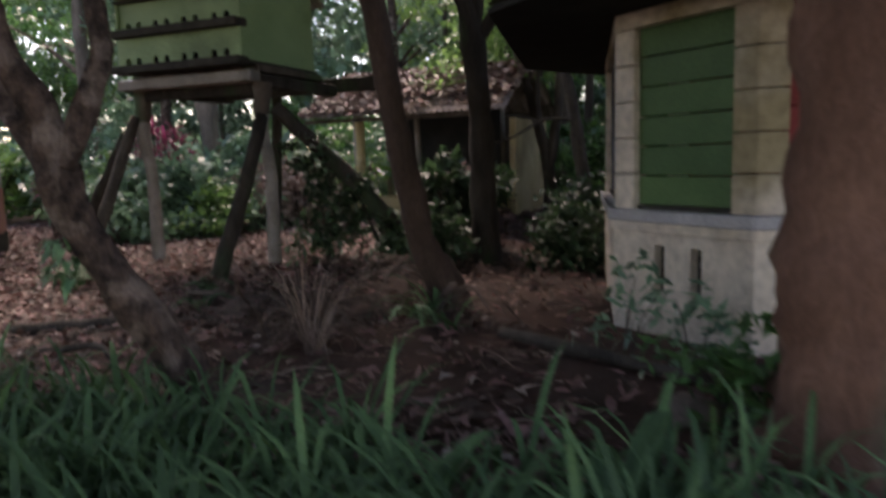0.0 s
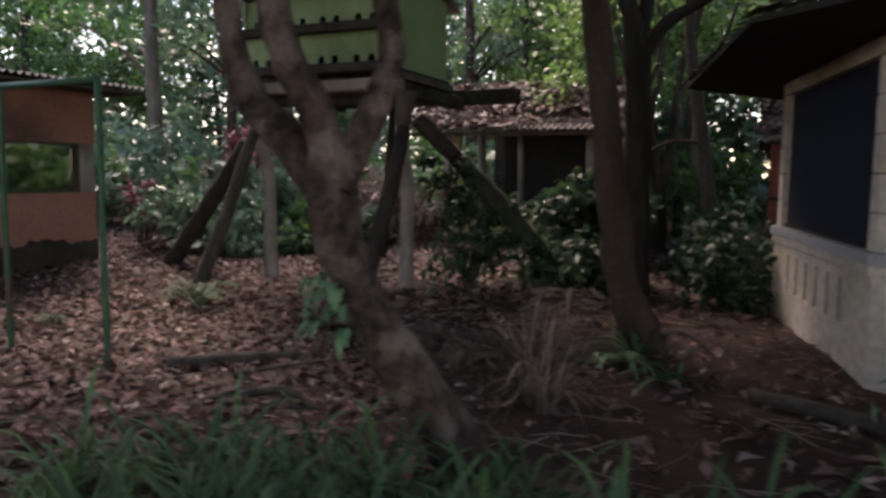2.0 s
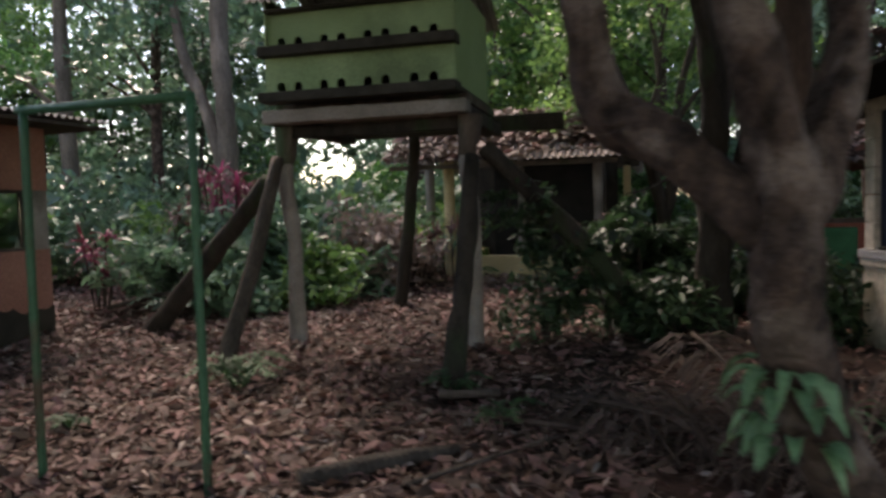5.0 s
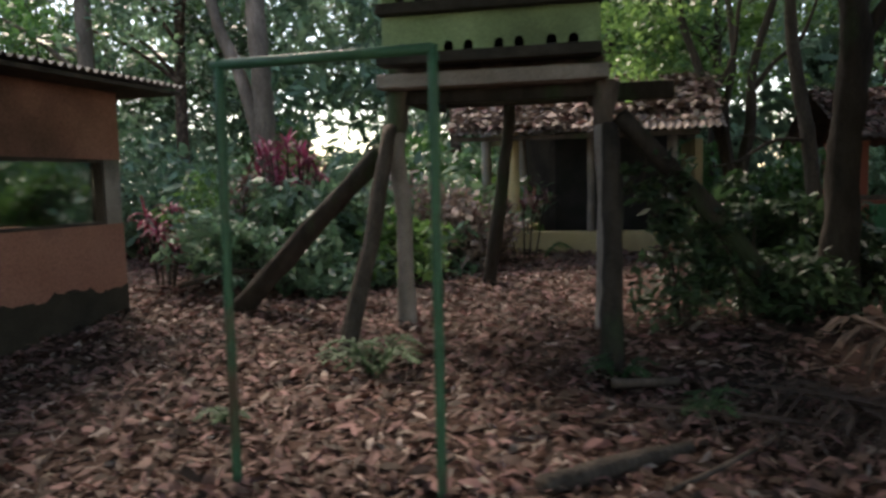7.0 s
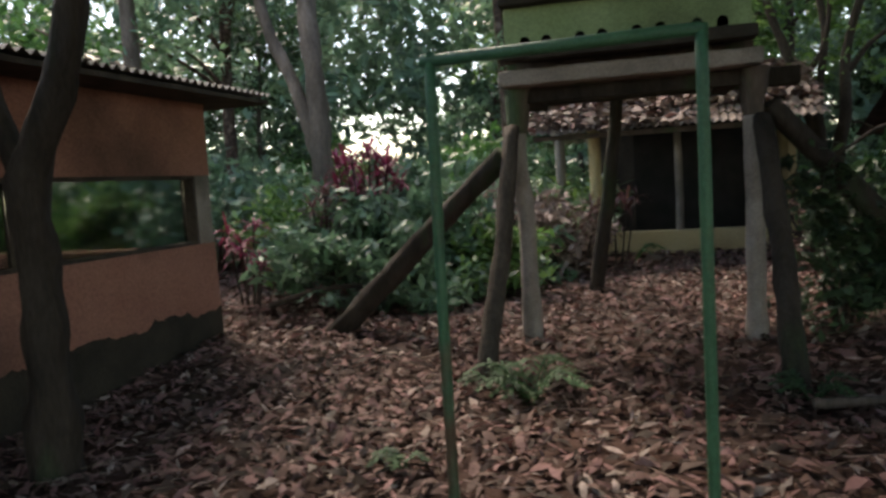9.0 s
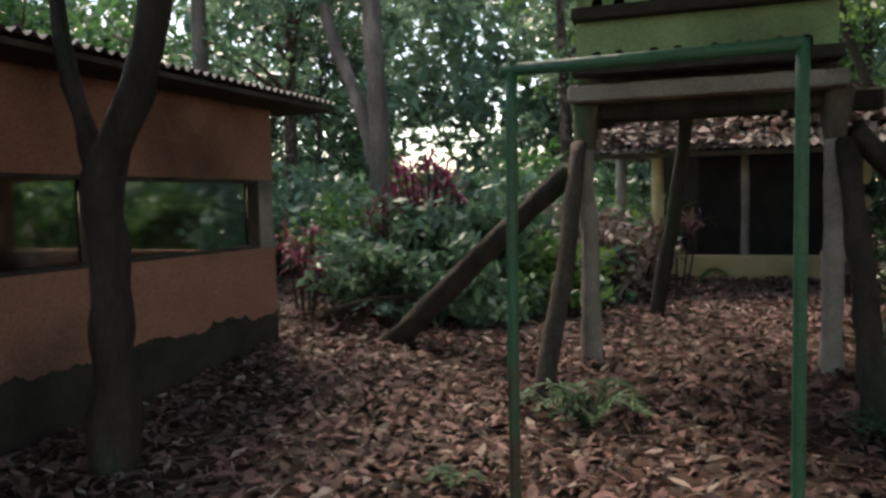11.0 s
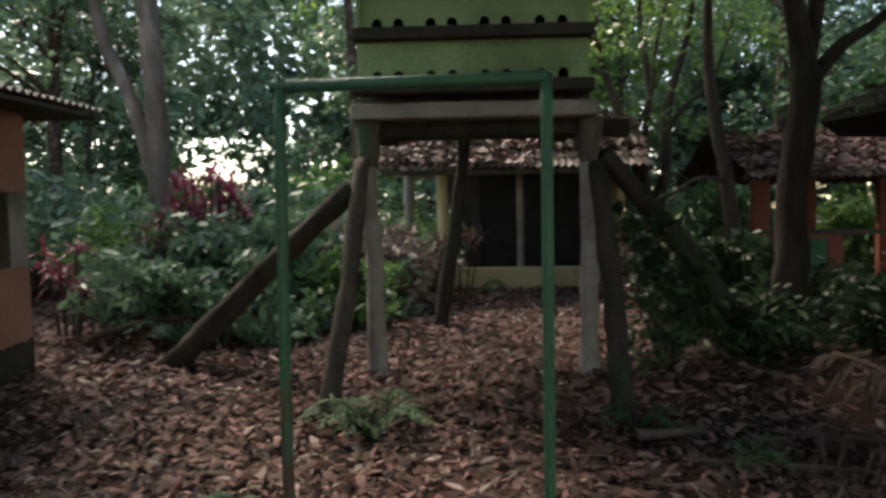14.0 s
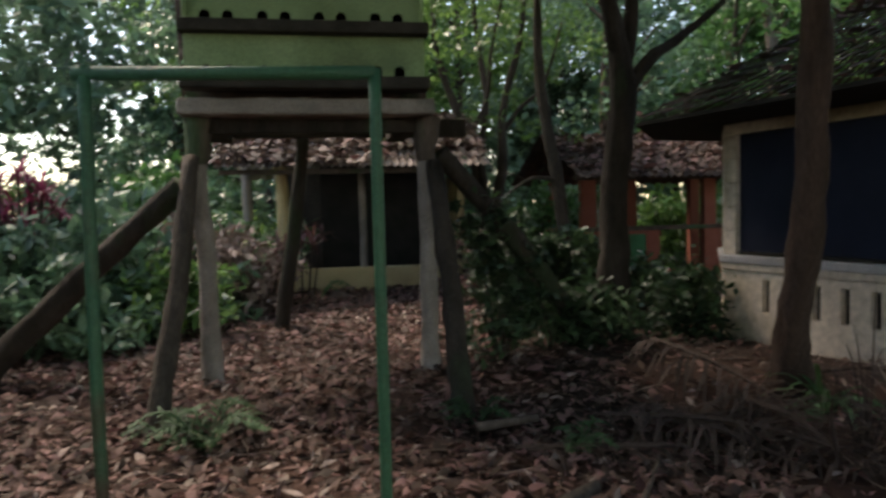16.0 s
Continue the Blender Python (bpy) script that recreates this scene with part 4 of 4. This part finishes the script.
# ---------------------------------------------------------------- shrubs
def shrub(label, x, y, w, h, leafmat, seed, n=26, size=0.16, per=55, rad=0.3, stems=7, aspect=0.4, stemmat=None, thick=1.0):
    rng = np.random.default_rng(seed)
    g = ground_z(x, y)
    root = tagged(base("shrub", x, y, g), label, "shrub")
    bm = bmesh.new()
    cents = []
    for k in range(n):
        a = rng.uniform(0, 6.28)
        rad_ = rng.uniform(0, 1) ** 0.6
        cents.append((math.cos(a) * w * rad_, math.sin(a) * w * rad_, h * rng.uniform(0.12, 1.0) * (1 - 0.35 * rad_)))
    for k in range(stems):
        c = cents[k]
        limb(bm, [(c[0] * 0.15, c[1] * 0.15, -0.08), (c[0] * 0.5, c[1] * 0.5, c[2] * 0.55), c], [0.025 * thick, 0.018 * thick, 0.008 * thick], 0.2, k, 6, 4)
    from_bm("stem", bm, stemmat or BARK_DARK, root, True)
    p = clumps(rng, cents, rad, per)
    p[:, 2] = np.maximum(p[:, 2], 0.02)
    me = leaf_mesh("foliage", p, rng.uniform(size * 0.6, size * 1.3, len(p)), rng, aspect=aspect)
    me.materials.append(leafmat)
    f = new("foliage", me)
    f.parent = root
    f["kind"] = "stuff"
    return root


shrub("dense green shrub among fallen leaves", -3.3, 8.2, 1.15, 1.3, LEAF_GREY, 31, 46, 0.2)
shrub("grey-green shrub with broad leaves", -2.5, 8.6, 0.95, 1.5, LEAF_GREY, 32, 44, 0.26, 40, 0.32, aspect=0.34)
shrub("low dark green shrub beside a log prop", -2.2, 7.8, 0.75, 0.75, LEAF_GREY, 33, 26, 0.2)
shrub("light green shrub under the dovecote", -1.5, 8.2, 0.6, 0.9, LEAF_LIGHT, 36, 24, 0.16)
shrub("light green leafy shrub", -4.4, 9.6, 1.1, 1.5, LEAF_LIGHT, 37, 34, 0.18)
shrub("dark vine smothering a log prop", 1.7, 6.4, 0.4, 1.3, LEAF_DARK, 38, 22, 0.12, 34, 0.24)
shrub("dark undergrowth beside the kiosk", 2.75, 6.95, 0.55, 0.6, LEAF_DARK, 39, 24, 0.15)
shrub("dark broad-leaved shrub beside a trunk", 2.6, 8.2, 0.7, 1.3, LEAF_DARK, 40, 40, 0.2)
shrub("dark low shrub at the kiosk corner", 4.3, 7.8, 0.38, 1.0, LEAF_DARK, 41, 26, 0.14)
shrub("dark shrub in front of the coral pavilion", 4.2, 9.9, 0.8, 1.15, LEAF_DARK, 46, 40, 0.17)
shrub("purplish brown undergrowth beside the hut", -0.85, 9.5, 0.65, 1.15, PALE_LITTER, 42, 34, 0.18, 28, 0.3, aspect=0.32)
shrub("dry brown undergrowth behind the dovecote", -1.7, 9.9, 0.8, 1.35, PALE_LITTER, 47, 34, 0.18, 30, 0.3, aspect=0.35)
shrub("pale green undergrowth behind the dovecote", -1.2, 8.9, 0.5, 0.8, LEAF_GREY, 48, 20, 0.2, 24, 0.25, aspect=0.35)
shrub("dry brown undergrowth beside the hut posts", 2.3, 9.6, 0.6, 1.0, LITTER, 49, 22, 0.16, 24, 0.3, aspect=0.35)
shrub("brown thin undergrowth by the hut", -0.6, 10.2, 0.4, 0.8, STRAW, 43, 14, 0.14, 18, 0.3)
shrub("sparse sapling with oval leaves by the kiosk wall", 5.55, 3.75, 0.3, 0.75, LEAF_GREY, 44, 9, 0.13, 8, 0.2, 6, thick=0.3)
shrub("sparse sapling with oval leaves by the kiosk wall", 6.05, 3.45, 0.32, 0.7, LEAF_GREY, 145, 9, 0.13, 9, 0.2, 6, thick=0.3)
shrub("dark sapling at the foot of a thick trunk", 6.35, 2.75, 0.4, 0.55, LEAF_MID, 45, 14, 0.14, 16, 0.2)
shrub("tall leafy shrub beside the coral pavilion", 3.95, 11.6, 0.5, 2.2, LEAF_MID, 143, 36, 0.18, 46, 0.36)
shrub("dark shrub below the coral pavilion wall", 5.7, 10.9, 0.8, 0.6, LEAF_DARK, 144, 36, 0.17)


def cordyline(label, x, y, stems, spread, low, high, material, seed, length=0.3, width=0.05, per=16):
    """Thin canes, each with a rosette of arching strap leaves on top."""
    r = random.Random(seed)
    root = tagged(base("cordyline", x, y, ground_z(x, y)), label, "shrub")
    canes, leaves = bmesh.new(), bmesh.new()
    for k in range(stems):
        a, d = r.uniform(0, 6.28), spread * r.random() ** 0.5
        tip = Vector((math.cos(a) * d, math.sin(a) * d, r.uniform(low, high)))
        limb(canes, [(tip.x * 0.4, tip.y * 0.4, -0.06), (tip.x * 0.7, tip.y * 0.7, tip.z * 0.5), tip], [0.016, 0.013, 0.01], 0.15, k, 6, 4)
        for q in range(per):
            b = r.uniform(0, 6.28)
            strap(leaves, tip - Vector((0, 0, r.uniform(0, 0.16))), (math.cos(b), math.sin(b)), length * r.uniform(0.6, 1.15), width * r.uniform(0.7, 1.2), r.uniform(0.1, 1.4), r.uniform(0.3, 0.9), 4)
    from_bm("cane", canes, BARK_DARK, root, True)
    from_bm("foliage", leaves, material, root, True)["kind"] = "stuff"


cordyline("crimson-leaved cordyline standing above green shrubs", -3.3, 8.9, 18, 0.5, 1.2, 1.85, LEAF_RED, 34)
cordyline("crimson cordyline at the house corner", -4.4, 7.6, 7, 0.25, 0.35, 1.15, LEAF_RED, 35, 0.28)
cordyline("reddish cordyline half hidden by the shrubs", -3.75, 8.6, 8, 0.4, 0.9, 1.4, PURPLE, 36, 0.3)
for k, (x, y, n) in enumerate(((-0.75, 9.7, 9), (-1.35, 10.5, 10), (-0.15, 10.1, 5), (-2.1, 10.9, 10))):
    cordyline("purplish dying cordyline in leaf litter", x, y, n, 0.45, 0.25, 1.0, PURPLE, 70 + k, 0.32, 0.055, 12)


def creeper():
    rng = np.random.default_rng(61)
    a, b = np.array((1.25, 6.25, 1.85)), np.array((2.7, 6.78, 0.35))
    root = tagged(base("creeper", 2.3, 6.65, ground_z(2.3, 6.65)), "dark leafy creeper hanging from a log prop", "creeper")
    inv = Matrix.Translation((-2.3, -6.65, -ground_z(2.3, 6.65)))
    cents, bm = [], bmesh.new()
    for k in range(46):
        t = rng.random()
        p = a + (b - a) * t + rng.normal(0, 0.07, 3)
        p[2] = max(p[2] - abs(rng.normal(0, 0.35)), 0.15)
        cents.append(tuple(p))
        if k % 4 == 0:
            q = a + (b - a) * t
            limb(bm, [tuple(q), tuple((q + p) / 2 + np.array((0.04, -0.03, 0))), tuple(p)], [0.008, 0.006, 0.004], 0.1, k, 5, 4)
    limb(bm, [(2.3, 6.65, 0.02), (2.2, 6.6, 0.5), (1.9, 6.48, 1.2), (1.4, 6.3, 1.75)], [0.02, 0.018, 0.014, 0.008], 0.2, 3, 6, 6)
    bm.transform(inv)
    from_bm("stem", bm, BARK_DARK, root, True)
    p = clumps(rng, cents, 0.17, 34)
    me = leaf_mesh("foliage", p, rng.uniform(0.08, 0.17, len(p)), rng)
    me.transform(inv)
    me.materials.append(LEAF_DARK)
    f = new("foliage", me)
    f.parent = root
    f["kind"] = "stuff"


creeper()
ur = random.Random(9)
for k in range(80):
    a, dist = ur.uniform(-62, 45), ur.uniform(10.5, 26)
    if dist > 12.5 and -22.5 < a < -15.5:
        continue
    x, y = dist * math.sin(radians(a)), dist * math.cos(radians(a))
    if (3.8 < x < 10 and y < 17) or (-1.6 < x < 3 and y < 14.3) or (x < -3.4 and y < 8):
        continue
    shrub("leafy undergrowth shrub in the wood", x, y, ur.uniform(0.9, 1.7), ur.uniform(1.0, 2.4) + max(0, dist - 13) * ur.uniform(0.05, 0.25), ur.choice([LEAF_MID, LEAF_GREY, LEAF_LIGHT, LEAF_GREY, LEAF_MID]), 60 + k, 34, 0.27, 36, 0.45)["group"] = "undergrowth shrubs"


# ---------------------------------------------------------------- strap-leaved plants, ferns and fronds
def clump_of_straps(name, label, x, y, n, length, width, material, seed, rise=0.9, droop=0.9, z=None):
    r = random.Random(seed)
    bm = bmesh.new()
    for k in range(n):
        a = r.uniform(0, 6.28)
        strap(bm, (r.gauss(0, 0.03), r.gauss(0, 0.03), 0), (math.cos(a), math.sin(a)), length * r.uniform(0.6, 1.15), width * r.uniform(0.7, 1.2), rise * r.uniform(0.6, 1.25), droop * r.uniform(0.6, 1.2))
    ob = from_bm(name, bm, material, smooth=True)
    ob.matrix_basis = pose(x, y, (ground_z(x, y) if z is None else z) - 0.01)
    return tagged(ob, label, "plant")


clump_of_straps("strap_plant", "broad strap-leaved plant at a tree foot", 3.62, 4.62, 11, 0.62, 0.075, FERN_PALE, 3, 0.9, 1.35)
clump_of_straps("strap_plant", "drooping strap-leaved plant under a slim tree", 3.75, 4.7, 18, 0.8, 0.055, GRASSY, 4, 1.1, 1.1)
clump_of_straps("strap_plant", "strap-leaved plant growing from leaf litter", 4.1, 4.2, 9, 0.6, 0.06, GRASSY, 5, 0.8, 0.8)

for k, (x, y) in enumerate(((3.32, 3.4), (3.18, 3.62), (3.45, 3.25))):
    clump_of_straps("dry_straw_tuft", "tuft of dry brown straw by the leaning tree", x, y, 44, 0.8, 0.014, FROND_DRY if k == 1 else STRAW, 40 + k, 1.55, 1.15)


def staghorn():
    root = tagged(base("staghorn_fern", 2.93, 1.74, 0.92), "pale green staghorn fern clinging to the leaning trunk", "fern")
    r = random.Random(2)
    bm = bmesh.new()
    for k in range(34):
        a = r.uniform(math.pi * 0.7, math.pi * 1.75)
        strap(bm, (-0.03 + 0.1 * math.cos(a) + r.gauss(0, 0.02), 0.05 + 0.1 * math.sin(a), r.uniform(-0.16, 0.08)), (math.cos(a), math.sin(a)), r.uniform(0.06, 0.12), r.uniform(0.05, 0.085), r.uniform(0.2, 0.7), r.uniform(0.8, 1.5))
    from_bm("frond", bm, FERN_PALE, root, True)


staghorn()


def grass_bank():
    r = random.Random(14)
    bm = bmesh.new()
    for c in range(330):
        x, y = r.uniform(1.9, 7.6), r.uniform(0.4, 1.9)
        if r.random() < max(0, (2.7 - x)) or (y > 1.5 and r.random() < 0.45) or (x > 4.9 and y > 1.3 and r.random() < 0.5):
            continue
        for k in range(r.randint(8, 14)):
            a = r.uniform(0, 6.28)
            strap(bm, (x + r.gauss(0, 0.05), y + r.gauss(0, 0.05), ground_z(x, y) - 0.02), (math.cos(a), math.sin(a)), r.uniform(0.4, 0.75), r.uniform(0.02, 0.048), r.uniform(0.9, 1.6), r.uniform(0.7, 1.2), 4)
    tagged(from_bm("grass_bank", bm, GRASSY, smooth=True), "bank of long dark green strap grass", "grass", kind="stuff")


grass_bank()
for k, (x, y) in enumerate(((4.6, 1.5), (5.2, 1.3), (5.9, 1.45), (3.9, 1.35))):
    clump_of_straps("broad_leaf_plant", "broad green leaves rising from the grass bank", x, y, 7, 0.5, 0.13, GRASSY, 20 + k, 1.3, 0.9)


def dead_frond(label, pts, length, n, width, seed, material=FROND_DRY):
    x, y, z = pts[0]
    bm = bmesh.new()
    frond(bm, [(a - x, b - y, c - z) for a, b, c in pts], length, n, width, 0.3, seed)
    ob = from_bm("palm_frond", bm, material)
    ob.matrix_basis = pose(x, y, z)
    tagged(ob, label, "palm frond")


dead_frond("dry brown palm frond leaning in the litter", [(2.9, 3.5, 0.02), (2.75, 3.4, 0.35), (2.6, 3.2, 0.55)], 1.0, 16, 0.02, 1)
dead_frond("dry brown palm frond leaning in the litter", [(3.05, 3.3, 0.02), (3.1, 3.1, 0.35), (3.2, 2.85, 0.42)], 1.0, 16, 0.02, 2)
dead_frond("long dead palm frond lying on the ground", [(1.9, 4.6, 0.12), (2.6, 4.1, 0.16), (3.3, 3.3, 0.06)], 1.5, 26, 0.022, 3)
dead_frond("grey palm frond fallen beside the kiosk", [(2.95, 5.9, 0.36), (3.1, 5.2, 0.3), (3.35, 4.2, 0.05)], 1.5, 34, 0.035, 5)
dead_frond("dead palm frond flat among the leaves", [(1.2, 4.2, 0.08), (1.9, 4.0, 0.1), (2.7, 3.9, 0.05)], 1.3, 24, 0.018, 6)
dead_frond("dry palm frond with combed leaflets on the ground", [(2.3, 4.8, 0.1), (2.5, 4.2, 0.12), (2.7, 3.5, 0.06)], 1.9, 36, 0.024, 7)
dead_frond("dry palm frond with combed leaflets on the ground", [(3.0, 4.9, 0.1), (3.05, 4.2, 0.16), (2.95, 3.4, 0.06)], 1.8, 34, 0.026, 8)
dead_frond("broken grey palm frond by the slim tree", [(3.9, 5.0, 0.2), (4.2, 4.6, 0.28), (4.55, 4.2, 0.05)], 1.2, 24, 0.03, 9)


def fern(label, x, y, n, length, seed, material=FERN_GREEN):
    r = random.Random(seed)
    root = base("fern", x, y, ground_z(x, y))
    bm = bmesh.new()
    for k in range(n):
        a = r.uniform(0, 6.28)
        l = length * r.uniform(0.7, 1.1)
        c, s = math.cos(a), math.sin(a)
        frond(bm, [(0, 0, -0.02), (c * l * 0.45, s * l * 0.45, l * 0.55), (c * l, s * l, l * 0.4)], l * 0.8, 18, 0.02, 0.15, seed + k)
    from_bm("frond", bm, material, root)
    tagged(root, label, "fern")


fern("small feathery fern in the leaf litter", -0.72, 4.8, 11, 0.46, 50)
fern("small green fern at the foot of a prop", -1.0, 5.0, 8, 0.3, 51)
fern("pale fern spreading under the shrub", -2.6, 7.2, 9, 0.5, 52, LEAF_GREY)
fern("pale fern spreading under the shrub", -3.1, 7.3, 9, 0.5, 53, LEAF_GREY)
fern("small fern beside a log prop", 1.1, 4.85, 7, 0.28, 54)
fern("low fern among fallen leaves", 1.6, 4.2, 6, 0.3, 55)
fern("small drooping sapling before the hut wall", 0.1, 10.3, 5, 0.45, 57, LEAF_MID)
fern("low pale fern near the path", -1.3, 3.6, 6, 0.2, 56)


# ---------------------------------------------------------------- fallen wood, rock, far oddments
def fallen(label, pts, radii, material, seed):
    x, y, z = pts[0]
    bm = bmesh.new()
    limb(bm, [(a - x, b - y, c - z) for a, b, c in pts], radii, 0.3, seed, 9, 5)
    ob = from_bm("fallen_branch", bm, material, smooth=True)
    ob.matrix_basis = pose(x, y, z)
    tagged(ob, label, "branch")


fallen("rotting log lying in dry leaves", [(0.72, 2.93, 0.06), (1.05, 3.2, 0.07), (1.45, 3.55, 0.06)], [0.06, 0.055, 0.04], BARK_DARK, 1)
fallen("weathered plank-like branch on the ground", [(1.05, 4.62, 0.1), (1.5, 4.7, 0.1)], [0.035, 0.03], OLD_WOOD, 2)
fallen("dark bent branch fallen by the shrub", [(-3.9, 7.1, 0.35), (-3.2, 7.4, 0.5), (-2.4, 7.5, 0.42), (-1.8, 7.3, 0.25)], [0.035, 0.03, 0.025, 0.015], BARK_DARK, 3)
fallen("thin branch lying across dry leaves", [(1.3, 3.0, 0.05), (1.6, 3.3, 0.08), (2.0, 3.9, 0.06)], [0.015, 0.014, 0.01], OLD_WOOD, 4)
fallen("dark root-like branch near the path", [(1.5, 2.4, 0.04), (1.9, 2.7, 0.09), (2.2, 2.6, 0.04)], [0.03, 0.028, 0.015], BARK_DARK, 5)
fallen("low mossy log at the kiosk foot", [(4.6, 4.1, 0.05), (5.3, 3.7, 0.06), (6.1, 3.3, 0.05)], [0.045, 0.05, 0.035], BARK_DARK, 6)


def boulder(label, x, y, s, seed):
    bm = bmesh.new()
    bmesh.ops.create_icosphere(bm, subdivisions=3, radius=1)
    for v in bm.verts:
        v.co = Vector((v.co.x * s, v.co.y * s * 0.8, v.co.z * s * 0.6)) * (1 + 0.3 * noise.noise(v.co * 1.4 + Vector((seed, 0, 0))) + 0.08 * noise.noise(v.co * 5))
    ob = from_bm("rock", bm, ROCK, smooth=True)
    ob.matrix_basis = pose(x, y, ground_z(x, y) + s * 0.25)
    tagged(ob, label, "rock")


boulder("rounded brown rock in the grass", 6.05, 2.75, 0.17, 1)
boulder("small rounded rock beside the hut", 0.35, 10.2, 0.14, 2)


def ladder():
    root = tagged(base("white_ladder", -2.2, 12.6, 0.2), "white painted iron ladder standing in the wood", "ladder")
    for x in (-0.16, 0.16):
        bm = bmesh.new()
        tube(bm, [(x, 0, -0.1), (x, 0.1, 1.5)], [0.016, 0.016], 8)
        from_bm("rail", bm, IRON, root)
    for k in range(6):
        bm = bmesh.new()
        z = 0.15 + 0.24 * k
        tube(bm, [(-0.16, z / 15, z), (0.16, z / 15, z)], [0.012, 0.012], 8)
        from_bm("rung", bm, IRON, root)


ladder()


def stub_post(x, y, h):
    bm = bmesh.new()
    obox(bm, (x, y), (1, 0.1), -0.1, 0.1, -0.1, 0.1, ground_z(x, y) - 0.1, h, 0.02)
    tagged(from_bm("concrete_post", bm, CONCRETE), "weathered concrete post standing in the wood", "post")


stub_post(-5.0, 10.6, 1.35)
stub_post(-1.3, 13.5, 1.2)


# ---------------------------------------------------------------- leaf litter
def in_kiosk(x, y):
    q = Vector((x, y, 0)) - HA
    s, r = q.dot(HE), q.dot(HN)
    return -1.0 < s < 3.95 and -0.05 < r < 4.5


def litter():
    rng = np.random.default_rng(3)
    for name, n, material, sz in (("leaf_litter", 46000, LITTER, (0.04, 0.17)), ("pale_leaf_litter", 6000, PALE_LITTER, (0.04, 0.15))):
        pts = []
        while len(pts) < n:
            x, y = rng.uniform(-7.5, 9), -4 + 17.5 * rng.random()
            if in_kiosk(x, y) or (x < -4.15 and y < 6.5):
                continue
            if x > 2.6 and y > 2.3 and rng.random() < 0.78:
                continue
            if rng.random() < max(0.0, (x - 6.8) / 2.2, (-1.6 - y) / 2.4, (-6.0 - x) / 1.5):
                continue
            if y < 1.2 and rng.random() < 0.4:
                continue
            pts.append((x, y, ground_z(x, y) + rng.uniform(0.006, 0.045)))
        p = np.array(pts)
        me = leaf_mesh(name, p, rng.uniform(*sz, len(p)), rng, flat=0.5, aspect=0.37, fine=True)
        me.materials.append(material)
        tagged(new(name, me), "dry brown fallen leaves covering the ground" if n > 9000 else "pale bleached fallen leaves on the ground", "leaves", kind="stuff")
    # leaves lying on the roofs
    pts = []
    for _ in range(2800):
        u = rng.uniform(0, 1)
        t = rng.uniform(0.22 if u > 0.45 and rng.random() < 0.85 else 0, 0.9)
        pts.append((-1.3 + 3.95 * u, 10.3 + 1.9 * t, 2.17 + 1.0 * t + rng.uniform(0.04, 0.09)))
    for _ in range(800):
        i = int(rng.integers(0, 8))
        (s0, r0), (s1, r1) = EAVE[i], EAVE[(i + 1) % 8]
        u, t = rng.random(), rng.uniform(0, 0.9)
        s = s0 + (s1 - s0) * u
        a = hp(s, r0 + (r1 - r0) * u, 2.5).lerp(hp(min(max(s, 0.9), 2.0), 2.23, 4.2), t)
        pts.append((a.x, a.y, a.z + rng.uniform(0.03, 0.07)))
    for _ in range(900):
        u, t = rng.random(), rng.uniform(0, 0.95)
        pts.append((4.5 + 5.1 * u, 11.5 + 2.2 * t, 2.0 + 0.95 * t + rng.uniform(0.05, 0.1)))
    p = np.array(pts)
    me = leaf_mesh("roof_leaves", p, rng.uniform(0.1, 0.27, len(p)), rng, flat=0.6, aspect=0.5, fine=True)
    me.materials.append(PALE_LITTER)
    me.materials.append(LITTER)
    for i, q in enumerate(me.polygons):
        leaf = q.vertices[0] // 6
        q.material_index = leaf % 3 // 2 if leaf < 2800 else 1
    tagged(new("roof_leaves", me), "fallen leaves lying on the tile roofs", "leaves", kind="stuff")


litter()


def twigs():
    r = random.Random(31)
    bm = bmesh.new()
    for _ in range(700):
        x, y = r.uniform(-5, 5.5), 0.5 + 10 * r.random() ** 1.4
        if in_kiosk(x, y) or (x < -4 and y < 6.6):
            continue
        a, l = r.uniform(0, 6.28), r.uniform(0.12, 0.55)
        d = Vector((math.cos(a), math.sin(a), r.uniform(-0.05, 0.12)))
        p = Vector((x, y, ground_z(x, y) + 0.03))
        side = Vector((-d.y, d.x, 0)) * r.uniform(-0.06, 0.06)
        q = r.uniform(0.002, 0.006)
        tube(bm, [p, p + d * l * 0.5 + side, p + d * l], [q, q * 0.9, q * 0.4], 4)
    tagged(from_bm("twig_litter", bm, STRAW), "thin dry twigs and stalks among the fallen leaves", "twigs", kind="stuff")


twigs()
